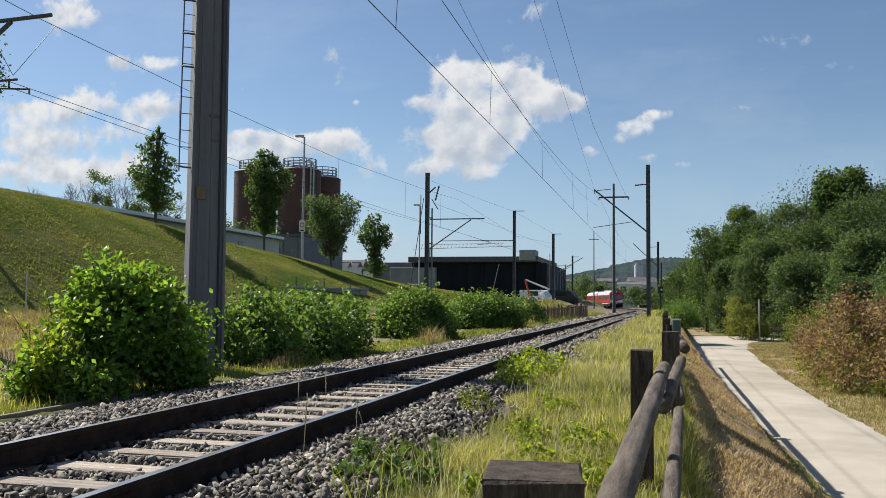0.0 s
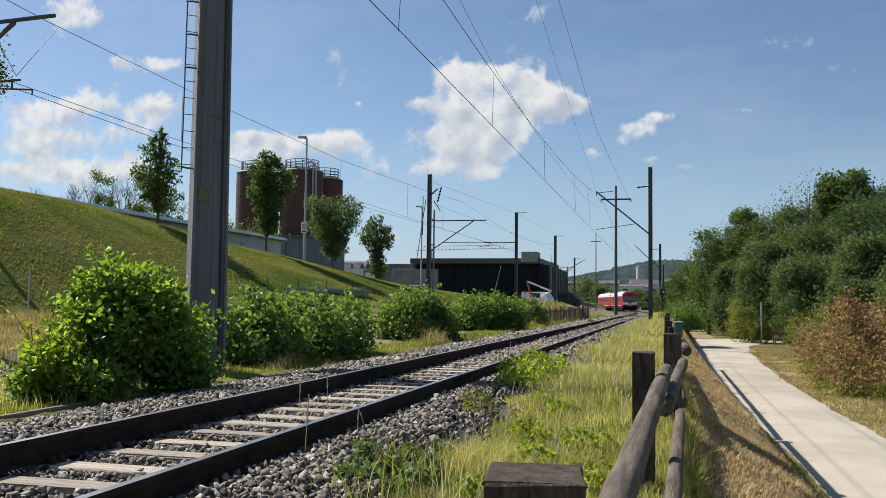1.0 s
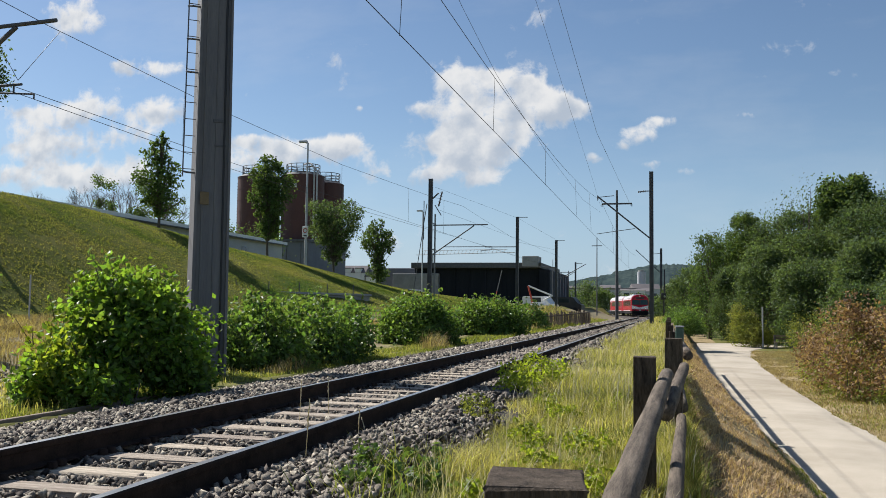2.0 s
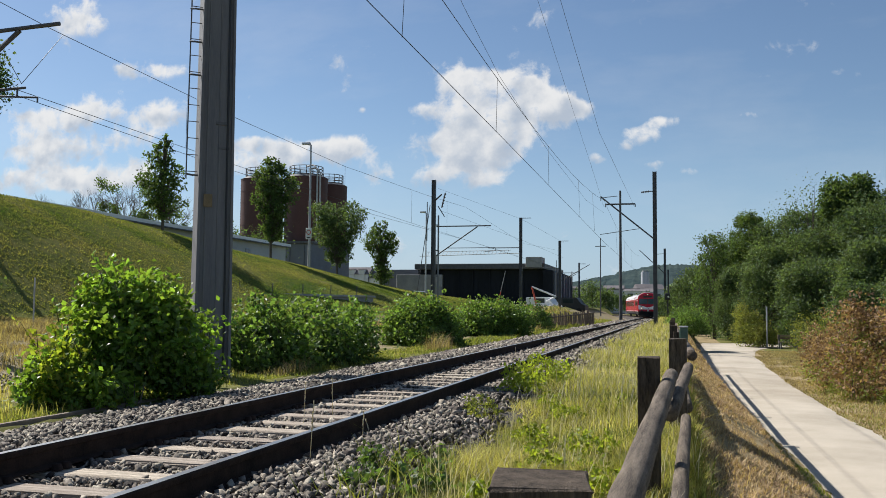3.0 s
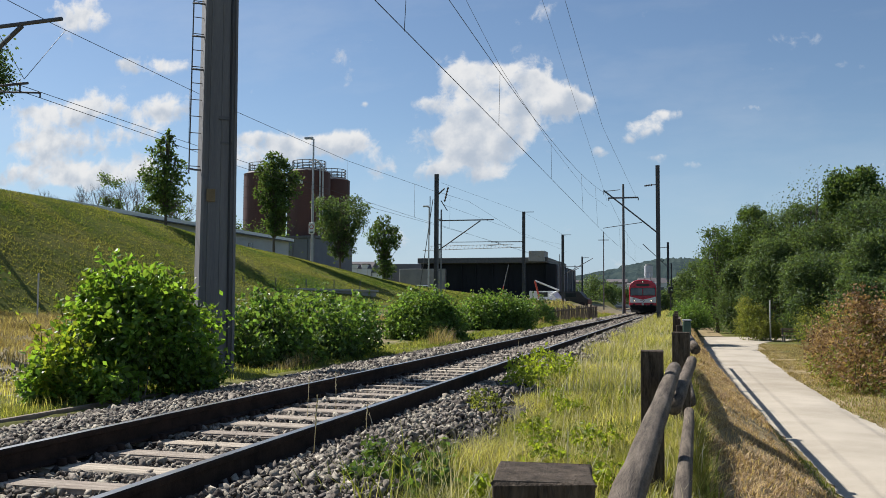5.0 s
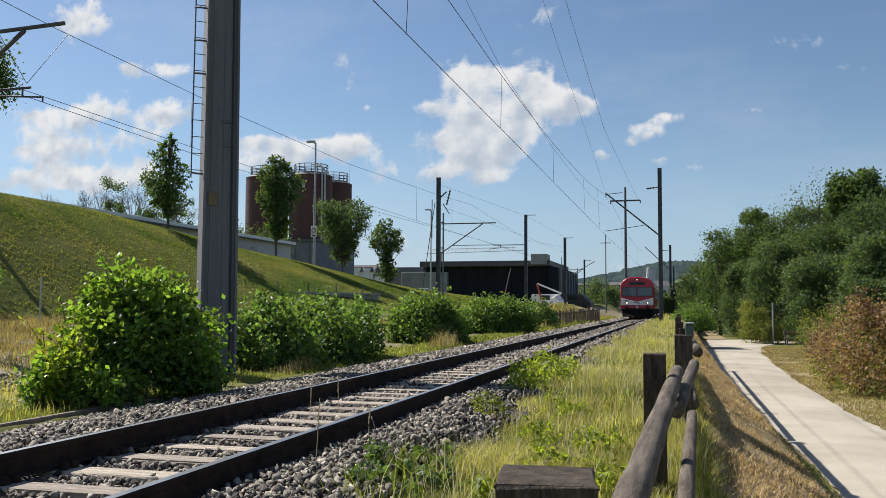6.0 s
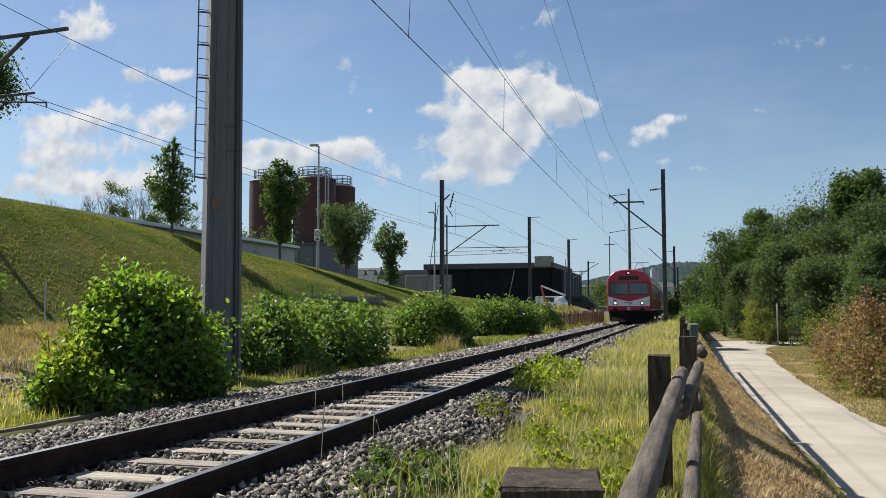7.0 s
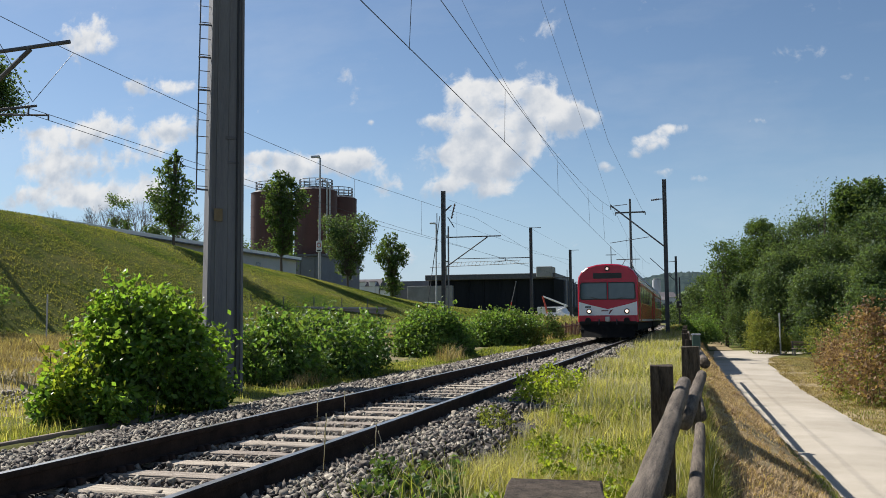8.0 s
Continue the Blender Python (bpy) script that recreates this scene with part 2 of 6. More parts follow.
M = {
    "grass_ground": material("grass_ground", (0.09, 0.10, 0.03), (0.21, 0.195, 0.07), 1.0, 1.2, 0.6, 40, spec=0.05),
    "lawn": material("lawn", (0.060, 0.100, 0.026), (0.185, 0.17, 0.065), 1.0, 0.22, 0.5, 3, contrast=(0.36, 0.64), spec=0.0),
    "dry_ground": material("dry_ground", (0.20, 0.15, 0.08), (0.42, 0.335, 0.19), 1.0, 1.6, 0.8, 30, spec=0.05),
    "field": material("field", (0.13, 0.10, 0.045), (0.25, 0.20, 0.09), 0.95, 0.8, 0.8, 25),
    "ballast": material("ballast", (0.040, 0.034, 0.029), (0.38, 0.325, 0.265), 0.85, 10, 0.6, 70, island=0.85, spec=0.3),
    "ballast_single": material("ballast_single", (0.040, 0.034, 0.029), (0.38, 0.325, 0.265), 0.85, 10, 0.6, 70, vary=0.8, spec=0.3),
    # near black: shade in the gaps between stones, put into the bed's colour
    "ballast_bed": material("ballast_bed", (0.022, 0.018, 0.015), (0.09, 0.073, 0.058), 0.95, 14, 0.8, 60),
    "sleeper": material("sleeper", (0.17, 0.13, 0.095), (0.58, 0.49, 0.39), 0.9, 4, 1.0, 30, stretch=(0.5, 6, 6), vary=0.32),
    "rail_side": material("rail_side", (0.016, 0.011, 0.009), (0.056, 0.036, 0.026), 0.88, 6, 0.3, 80, spec=0.15),
    "rail_head": material("rail_head", (0.38, 0.36, 0.345), (0.55, 0.53, 0.51), 0.34, 3, 0, 50, metal=1.0),
    "path": material("path", (0.32, 0.272, 0.205), (0.54, 0.475, 0.38), 0.95, 0.45, 0.8, 60, contrast=(0.34, 0.68)),
    "post_wood": material("post_wood", (0.026, 0.020, 0.015), (0.15, 0.115, 0.085), 0.95, 7, 0.9, 50, stretch=(4, 4, 0.7), vary=0.2, spec=0.2),
    "rail_wood": material("rail_wood", (0.045, 0.036, 0.028), (0.27, 0.22, 0.17), 0.9, 4, 1.0, 45, stretch=(7, 0.6, 7), vary=0.15, spec=0.2),
    "mast_steel": material("mast_steel", (0.10, 0.10, 0.11), (0.20, 0.195, 0.195), 0.75, 1.2, 0.15, 30, stretch=(3, 3, 0.2)),
    "galvanised": material("galvanised", (0.12, 0.125, 0.13), (0.21, 0.215, 0.22), 0.55, 1.5, 0.1, 30, stretch=(3, 3, 0.3)),
    "dark_steel": material("dark_steel", (0.06, 0.06, 0.063), (0.13, 0.13, 0.135), 0.6, 3, 0.1, 50, metal=0.2),
    "rusty_steel": material("rusty_steel", (0.07, 0.05, 0.04), (0.16, 0.12, 0.10), 0.8, 3, 0.1, 50),
    "wire": material("wire", (0.015, 0.015, 0.016), (0.03, 0.03, 0.03), 0.6, 3),
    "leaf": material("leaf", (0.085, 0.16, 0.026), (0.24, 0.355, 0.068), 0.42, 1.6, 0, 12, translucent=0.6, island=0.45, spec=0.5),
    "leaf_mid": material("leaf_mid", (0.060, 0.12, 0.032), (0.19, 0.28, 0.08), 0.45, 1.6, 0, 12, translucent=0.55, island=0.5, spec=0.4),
    "insect": material("insect", (0.01, 0.01, 0.01), (0.03, 0.028, 0.025), 0.6, 300),
    "leaf_bright": material("leaf_bright", (0.14, 0.19, 0.025), (0.32, 0.37, 0.06), 0.5, 2.5, 0, 14, translucent=0.6, island=0.35, spec=0.35),
    # leaf_low and leaf_dark also serve as the shaded lower leaves of lighter bushes
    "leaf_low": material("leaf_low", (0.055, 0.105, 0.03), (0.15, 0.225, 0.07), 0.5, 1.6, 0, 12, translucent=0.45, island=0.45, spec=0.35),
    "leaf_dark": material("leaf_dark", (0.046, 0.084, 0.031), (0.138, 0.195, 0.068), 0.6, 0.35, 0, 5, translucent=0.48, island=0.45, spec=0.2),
    "leaf_wood": material("leaf_wood", (0.052, 0.090, 0.042), (0.152, 0.205, 0.092), 0.6, 0.3, 0, 3, translucent=0.45, island=0.45, spec=0.25),
    "leaf_yellow": material("leaf_yellow", (0.12, 0.15, 0.038), (0.27, 0.28, 0.08), 0.6, 0.8, 0, 5, translucent=0.45, island=0.4, spec=0.25),
    "leaf_red": material("leaf_red", (0.15, 0.10, 0.062), (0.37, 0.235, 0.15), 0.6, 1.6, 0, 9, translucent=0.36, island=0.55, spec=0.2),
    "bark": material("bark", (0.05, 0.04, 0.03), (0.13, 0.11, 0.085), 0.9, 10, 0.5, 50, stretch=(1, 1, 0.2)),
    "blade": material("blade", (0.22, 0.225, 0.07), (0.56, 0.505, 0.235), 0.7, 0.8, 0, 8, translucent=0.5, island=0.42, spec=0.25),
    "blade_green": material("blade_green", (0.12, 0.155, 0.035), (0.285, 0.295, 0.085), 0.7, 0.6, 0, 6, translucent=0.45, island=0.4, spec=0.25),
    "blade_dry": material("blade_dry", (0.23, 0.18, 0.095), (0.47, 0.385, 0.22), 0.8, 1.2, 0, 10, translucent=0.3, island=0.45, spec=0.2),
    "blade_thatch": material("blade_thatch", (0.28, 0.19, 0.115), (0.54, 0.40, 0.255), 0.85, 1.2, 0, 10, translucent=0.3, island=0.5, spec=0.15),
    "blade_lawn": material("blade_lawn", (0.085, 0.145, 0.034), (0.285, 0.27, 0.10), 0.9, 0.22, 0, 2.5, translucent=0.34, island=0.25, spec=0.05, contrast=(0.36, 0.64)),
    "stalk": material("stalk", (0.5, 0.44, 0.33), (0.66, 0.6, 0.48), 0.8, 8, translucent=0.3),
    "silo": material("silo", (0.058, 0.020, 0.015), (0.10, 0.035, 0.026), 0.65, 0.5, 0.05, 20, stretch=(1, 1, 0.3)),
    "grey_wall": material("grey_wall", (0.12, 0.13, 0.15), (0.17, 0.18, 0.20), 0.8, 0.6, 0.05, 20),
    "pale_wall": material("pale_wall", (0.36, 0.37, 0.40), (0.46, 0.47, 0.49), 0.8, 0.5, 0.05, 20),
    "white_wall": material("white_wall", (0.55, 0.55, 0.56), (0.68, 0.68, 0.68), 0.8, 0.5, 0.05, 20),
    "roof_light": material("roof_light", (0.62, 0.62, 0.64), (0.74, 0.74, 0.75), 0.45, 0.5, 0.05, 20),
    "dark_clad": material("dark_clad", (0.012, 0.014, 0.018), (0.028, 0.031, 0.037), 0.85, 0.4, 0.05, 10, stretch=(1, 1, 0.1), spec=0.15),
    "concrete": material("concrete", (0.24, 0.24, 0.235), (0.36, 0.355, 0.34), 0.85, 1.0, 0.2, 40),
    "glass_dark": material("glass_dark", (0.02, 0.028, 0.03), (0.03, 0.04, 0.042), 0.06, 2, spec=0.6),
    # bluer and lighter than glass_dark: reflected sky painted into the base colour
    "windscreen": material("windscreen", (0.045, 0.08, 0.10), (0.07, 0.11, 0.135), 0.06, 2, spec=0.7),
    "train_red": material("train_red", (0.40, 0.008, 0.03), (0.48, 0.014, 0.042), 0.22, 0.8, 0, 30),
    "train_white": material("train_white", (0.72, 0.72, 0.73), (0.82, 0.82, 0.82), 0.3, 0.8, 0, 30),
    "train_dark": material("train_dark", (0.010, 0.010, 0.011), (0.03, 0.028, 0.027), 0.8, 3, 0.1, 30, spec=0.2),
    "train_grey": material("train_grey", (0.36, 0.36, 0.37), (0.5, 0.5, 0.5), 0.6, 1.5, 0, 30),
    "train_logo": material("train_logo", (0.10, 0.012, 0.02), (0.14, 0.02, 0.03), 0.4, 2),
    "lamp_glow": material("lamp_glow", (0.9, 0.9, 0.85), (0.95, 0.95, 0.9), 0.3, 2, emission=(1.0, 0.72, 0.5, 1.1)),
    "lamp_dim": material("lamp_dim", (0.8, 0.8, 0.78), (0.9, 0.9, 0.86), 0.2, 2, emission=(1.0, 0.62, 0.55, 0.5)),
    "white_paint": material("white_paint", (0.66, 0.66, 0.66), (0.78, 0.78, 0.78), 0.5, 2, 0, 30),
    "red_paint": material("red_paint", (0.40, 0.05, 0.03), (0.5, 0.07, 0.04), 0.5, 2, 0, 30),
    "black_paint": material("black_paint", (0.015, 0.015, 0.016), (0.03, 0.03, 0.03), 0.5, 2, 0, 30),
    "green_paint": material("green_paint", (0.045, 0.085, 0.06), (0.08, 0.13, 0.095), 0.5, 3, 0, 30),
    "yellow_plate": material("yellow_plate", (0.14, 0.10, 0.05), (0.24, 0.17, 0.085), 0.7, 8, 0, 40),
    "car_silver": material("car_silver", (0.5, 0.51, 0.52), (0.58, 0.59, 0.6), 0.3, 2, metal=0.3),
    "tyre": material("tyre", (0.012, 0.012, 0.012), (0.025, 0.025, 0.025), 0.85, 6),
    # hill_wood is bluish because distance haze is mixed into its colour
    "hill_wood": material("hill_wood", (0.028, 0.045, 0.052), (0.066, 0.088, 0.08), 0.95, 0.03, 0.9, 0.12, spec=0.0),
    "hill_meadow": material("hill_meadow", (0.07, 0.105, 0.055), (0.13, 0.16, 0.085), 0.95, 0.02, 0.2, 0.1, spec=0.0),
    "roof_far": material("roof_far", (0.11, 0.10, 0.105), (0.17, 0.15, 0.15), 0.9, 0.3),
    "fence_brown": material("fence_brown", (0.11, 0.082, 0.06), (0.23, 0.175, 0.13), 0.9, 4, 0.3, 40, vary=0.3),
}



# ---- mesh helpers ----
def mesh_of(name, verts, faces, mats=(), smooth=False, index=None):
    me = bpy.data.meshes.new(name)
    me.from_pydata([tuple(map(float, v)) for v in verts], [], [tuple(f) for f in faces])
    for m in mats:
        me.materials.append(m)
    if index is not None:
        me.polygons.foreach_set("material_index", index)
    if smooth:
        me.polygons.foreach_set("use_smooth", [True] * len(me.polygons))
    me.update()
    return me


def quick_mesh(name, V, F, mat):
    """A mesh from arrays; F has rows of equal length."""
    V, F = np.asarray(V, np.float32), np.asarray(F, np.int32)
    me = bpy.data.meshes.new(name)
    me.vertices.add(len(V))
    me.vertices.foreach_set("co", V.ravel())
    k = F.shape[1]
    me.loops.add(F.size)
    me.loops.foreach_set("vertex_index", F.ravel())
    me.polygons.add(len(F))
    me.polygons.foreach_set("loop_start", np.arange(len(F), dtype=np.int32) * k)
    me.polygons.foreach_set("loop_total", np.full(len(F), k, np.int32))
    me.update(calc_edges=True)
    me.validate()
    me.materials.append(mat)
    return me


def part(name, bm, mat, parent=None, label="", m=None, smooth=False):
    """One mesh object from a bmesh, under a thing or a part."""
    me = bpy.data.meshes.new(name)
    if smooth:
        for f in bm.faces:
            f.smooth = True
    bm.to_mesh(me)
    bm.free()
    me.materials.append(mat)
    ob = new(name, me)
    if parent:
        ob.parent = parent
    if m is not None:
        ob.matrix_local = m
    return tagged(ob, label)


def box(lo, hi, bevel=0.0, bm=None, turn=None, segments=1):
    own = bm is None
    bm = bm or bmesh.new()
    c = [(a + b) / 2 for a, b in zip(lo, hi)]
    s = [abs(b - a) for a, b in zip(lo, hi)]
    mt = Matrix.Translation(c) @ Matrix.Diagonal((*s, 1))
    if turn is not None:
        mt = turn @ mt
    r = bmesh.ops.create_cube(bm, size=1.0, matrix=mt)
    if bevel:
        es = list({e for v in r["verts"] for e in v.link_edges})
        bmesh.ops.bevel(bm, geom=es, offset=bevel, segments=segments, affect="EDGES", profile=0.5)
    return bm


def tube(a, b, r1, r2=None, n=10, bm=None, caps=True):
    bm = bm or bmesh.new()
    a, b = Vector(a), Vector(b)
    d = b - a
    m = Matrix.Translation((a + b) / 2) @ d.to_track_quat("Z", "Y").to_matrix().to_4x4()
    bmesh.ops.create_cone(bm, cap_ends=caps, segments=n, radius1=r1, radius2=r1 if r2 is None else r2, depth=d.length, matrix=m)
    return bm


def rod(points, r, n=6, bm=None):
    bm = bm or bmesh.new()
    for a, b in zip(points, points[1:]):
        tube(a, b, r, n=n, bm=bm)
    return bm


def thing(name, m=None, label="", category="", group="", kind=""):
    e = new(name)
    if m is not None:
        e.matrix_world = m
    return tagged(e, label, category, group, kind)


# ---- the lie of the land ----
TRACK_X, CURVE_AT, CURVE_R, CURVE_END = -3.53, 122.0, 318.0, 0.205


def track_point(s):
    """Centre of the line at s metres, and its heading to the left of +y."""
    if s <= CURVE_AT:
        return TRACK_X, s, 0.0
    a = min((s - CURVE_AT) / CURVE_R, CURVE_END)
    if a == CURVE_END:
        # straight again past the curve
        left = s - CURVE_AT - CURVE_R * a
        return (TRACK_X - CURVE_R * (1 - math.cos(a)) - left * math.sin(a), CURVE_AT + CURVE_R * math.sin(a) + left * math.cos(a), a)
    return TRACK_X - CURVE_R * (1 - math.cos(a)), CURVE_AT + CURVE_R * math.sin(a), a


CREST = [(-60, -31.4, 6.4), (36, -31.1, 6.25), (42, -30.8, 6.1), (48, -30.4, 5.65), (55, -29.15, 4.86), (62, -28.6, 4.46),
         (72, -27.4, 3.5), (82, -26.0, 2.8), (92, -23.1, 2.2), (104, -21.0, 1.7), (1500, -21.0, 1.6)]
FOOT = [(-60, -23.0, 0.3), (26, -22.3, 0.5), (34, -20.6, 0.7), (50, -17.6, 0.95), (60, -15.3, 0.9), (92, -14.0, 1.1), (110, -13.5, 1.3), (1500, -13.5, 1.3)]


def along(table, y):
    ys = [r[0] for r in table]
    return np.interp(y, ys, [r[1] for r in table]), np.interp(y, ys, [r[2] for r in table])


def ground_z(x, y):
    x, y = np.asarray(x, float), np.asarray(y, float)
    tx = np.where(y > CURVE_AT, TRACK_X - (y - CURVE_AT) ** 2 / (2 * CURVE_R), TRACK_X)
    past = CURVE_AT + CURVE_R * math.sin(CURVE_END)
    tx = np.where(y > past, TRACK_X - CURVE_R * (1 - math.cos(CURVE_END)) - (y - past) * math.tan(CURVE_END), tx)
    tx = np.maximum(tx, -120.0)
    d = x - tx
    xc, zc = along(CREST, y)
    xf, zf = along(FOOT, y)
    # right of the line: verge, bank down to the path, level ground beyond
    foot = np.interp(y, [6, 13, 18, 24, 29, 40, 50], [0.25, 0.12, 0.0, -0.17, -0.28, -0.48, -0.48])
    right = np.interp(d, [0, 1.4, 2.2, 3.7, 4.1], [-0.40, -0.32, -0.29, -0.28, -0.43])
    right = np.where(d > 4.1, np.interp((d - 4.1) / (1.26 + foot), [0, 0.508, 0.675, 1.0, 12.0, 30.0], [-0.43, -0.80, -1.22, -1.47, -1.47, -0.9]), right)
    lift = np.interp(y, [30, 52, 70], [0.0, 0.30, 0.35])
    right = right + lift * np.interp(d, [1.6, 2.4, 3.9, 4.8], [0, 1, 1, 0])
    # left: level strip, rising to the foot of the bank, bank, level top
    t = np.clip((xf - x) / np.maximum(xf - xc, 0.1), 0, 1)
    bank = zf + (zc - zf) * (t * 0.8 + 0.2 * t * t * (3 - 2 * t))
    strip = np.interp((tx - 3.2 - x) / np.maximum(tx - 3.2 - xf, 0.1), [0, 0.25, 1], [-0.33, -0.30, 1.0])
    strip = np.where(strip > -0.3, -0.3 + (strip + 0.3) / 1.3 * (zf + 0.3), strip)
    left = np.where(x < xf, bank, strip)
    z = np.where(d > 0, right, np.where(d > -3.2, -0.46, left))
    return z


def build_ground():
    def grow(a, b, n, p=2.0):
        return a + (b - a) * np.linspace(0, 1, n) ** p
    xs = np.concatenate([-grow(36, 900, 24)[::-1], np.arange(-35.5, -8, 0.5), np.arange(-8, 5.5, 0.12), grow(5.5, 900, 40)])
    ys = np.concatenate([np.arange(-60, 0, 4), np.arange(0, 40, 0.35), np.arange(40, 130, 1.0), grow(130, 2500, 40)])
    gx, gy = np.meshgrid(xs, ys)
    z = ground_z(gx, gy)
    rng = np.random.default_rng(3)
    near = (gy < 140) & (gx < 60) & (gx > -60)
    off = (np.abs(gx - TRACK_X) > 3.0) & ~((gx > 1.25) & (gx < np.where(gy > 45, 13.0, 4.4)))
    z = z + np.where(near & off, rng.normal(0, 0.012, z.shape), 0)
    nx, ny = len(xs), len(ys)
    idx = np.arange(nx * ny).reshape(ny, nx)
    F = np.stack([idx[:-1, :-1], idx[:-1, 1:], idx[1:, 1:], idx[1:, :-1]], -1).reshape(-1, 4)
    V = np.stack([gx, gy, z], -1).reshape(-1, 3)
    me = quick_mesh("ground", V, F, M["grass_ground"])
    for k in ("lawn", "dry_ground", "field"):
        me.materials.append(M[k])
    cx, cy = V[F].mean(1)[:, 0], V[F].mean(1)[:, 1]
    wob = 0.25 * np.sin(cy * 1.9) + rng.normal(0, 0.15, len(cx))
    xf = along(FOOT, cy)[0]
    zone = np.zeros(len(F), np.int32)
    zone[(cx < xf + 1.5) & (cy < 104)] = 1
    zone[(cx < -4.5) & (cy >= 60) & (cx > xf + 1.0)] = 3
    zone[(cx > 0.25 + 0.3 * wob) & (cx < 2.3 + 0.4 * wob) & (cy < 70)] = 2
    zone[(cx >= 2.4) & (cx < 5.3 + wob) & (cy < 70)] = 2
    zone[(cx < -9.0 + wob) & (cx > xf + 2.5 + wob) & (cy < 44)] = 3
    me.polygons.foreach_set("material_index", zone)
    me.polygons.foreach_set("use_smooth", [True] * len(me.polygons))
    tagged(new("ground", me), "mown dry grass and bare soil around the railway", "ground", kind="structure")


build_ground()


# ---- railway line ----
def build_track():
    line = thing("railway_track", None, "single railway track with rusty rails on wooden sleepers", "railway track")
    # rail: foot, web and head swept along the line
    prof = [(-0.066, -0.172), (0.066, -0.172), (0.066, -0.160), (0.012, -0.143), (0.009, -0.05), (0.034, -0.04), (0.036, -0.010), (0.028, 0.0),
            (-0.028, 0.0), (-0.036, -0.010), (-0.034, -0.04), (-0.009, -0.05), (-0.012, -0.143), (-0.066, -0.160)]
    ss = np.concatenate([[-30], np.arange(-10, 105, 5), np.arange(106, 330, 6)])
    n = len(prof)
    for side in (-0.75, 0.75):
        V, F, I = [], [], []
        for s in ss:
            x, y, h = track_point(s)
            for px, pz in prof:
                o = side + px
                V.append((x + o * math.cos(h), y + o * math.sin(h), pz))
        for i in range(len(ss) - 1):
            for k in range(n):
                a, b = i * n + k, i * n + (k + 1) % n
                F.append((a, b, b + n, a + n))
                I.append(1 if k == 7 else 0)
        ob = new("rail", mesh_of("rail", V, F, (M["rail_side"], M["rail_head"]), index=I))
        ob.parent = line
        tagged(ob, "dark rusty steel rail with a polished head")
    # wooden sleepers, each with its own small turn; three shared shapes
    shapes = []
    rng = random.Random(5)
    for k in range(4):
        bm = box((-1.28, -0.125, -0.15), (1.28, 0.125, 0.0), 0.012)
        for v in bm.verts:
            v.co += Vector((rng.uniform(-.03, .03), rng.uniform(-.012, .012), rng.uniform(-.008, .004)))
        me = bpy.data.meshes.new("sleeper")
        bm.to_mesh(me)
        bm.free()
        me.materials.append(M["sleeper"])
        shapes.append(me)
    s = 2.0 - 20 * 0.575
    while s < 165:
        x, y, h = track_point(s)
        ob = new("sleeper", rng.choice(shapes))
        ob.parent = line
        ob.matrix_local = pose(x, y, -0.180 + rng.uniform(-.006, .004), 0, 0, math.degrees(h) + rng.uniform(-1.2, 1.2))
        s += 0.575
    # base plates and screws at each crossing
    V, F = [], []
    s = 2.0
    while s < 70:
        for side in (-0.75, 0.75):
            for dx, w, hh in ((-0.11, 0.05, 0.03), (0.11, 0.05, 0.03)):
                for dy in (-0.05, 0.05):
                    cx, cy = TRACK_X + side + dx, s + dy
                    b = len(V)
                    for zz, r in ((-0.180, 0.03), (-0.135, 0.022)):
                        for ax, ay in ((-1, -1), (1, -1), (1, 1), (-1, 1)):
                            V.append((cx + ax * r, cy + ay * r, zz))
                    F += [(b, b + 1, b + 5, b + 4), (b + 1, b + 2, b + 6, b + 5), (b + 2, b + 3, b + 7, b + 6), (b + 3, b, b + 4, b + 7), (b + 4, b + 5, b + 6, b + 7)]
        s += 0.575
    ob = new("rail_fastening", quick_mesh("rail_fastening", V, F, M["rail_side"]))
    ob.parent = line
    tagged(ob, "rusty rail clips and screws", kind="stuff")


def stones(count, xs, ys, zs, size, seed):
    """Angular broken stones as arrays: each a squashed, jittered lump of 8 corners."""
    rng = np.random.default_rng(seed)
    base = np.array([(-1, -1, -1), (1, -1, -1), (1, 1, -1), (-1, 1, -1), (-1, -1, 1), (1, -1, 1), (1, 1, 1), (-1, 1, 1)]) * 0.72
    faces = np.array([(0, 2, 1), (0, 3, 2), (4, 5, 6), (4, 6, 7), (0, 1, 5), (0, 5, 4), (1, 2, 6), (1, 6, 5), (2, 3, 7), (2, 7, 6), (3, 0, 4), (3, 4, 7)])
    n = count
    P = base[None] + rng.uniform(-.42, .42, (n, 8, 3))
    P = P * rng.uniform(.35, 1.4, (n, 1, 3)) * np.array([1, 1, .7])
    q = rng.normal(size=(n, 4))
    q /= np.linalg.norm(q, axis=1)[:, None]
    w, x, y, z = q.T
    R = np.stack([1 - 2 * (y * y + z * z), 2 * (x * y - z * w), 2 * (x * z + y * w), 2 * (x * y + z * w), 1 - 2 * (x * x + z * z), 2 * (y * z - x * w),
                  2 * (x * z - y * w), 2 * (y * z + x * w), 1 - 2 * (x * x + y * y)], -1).reshape(n, 3, 3)
    P = np.einsum("nij,nkj->nki", R, P) * (size * rng.uniform(.6, 1.35, (n, 1, 1)))
    C = np.stack([xs, ys, zs], -1)
    V = (P + C[:, None]).reshape(-1, 3)
    F = (faces[None] + (np.arange(n) * 8)[:, None, None]).reshape(-1, 3)
    return V, F


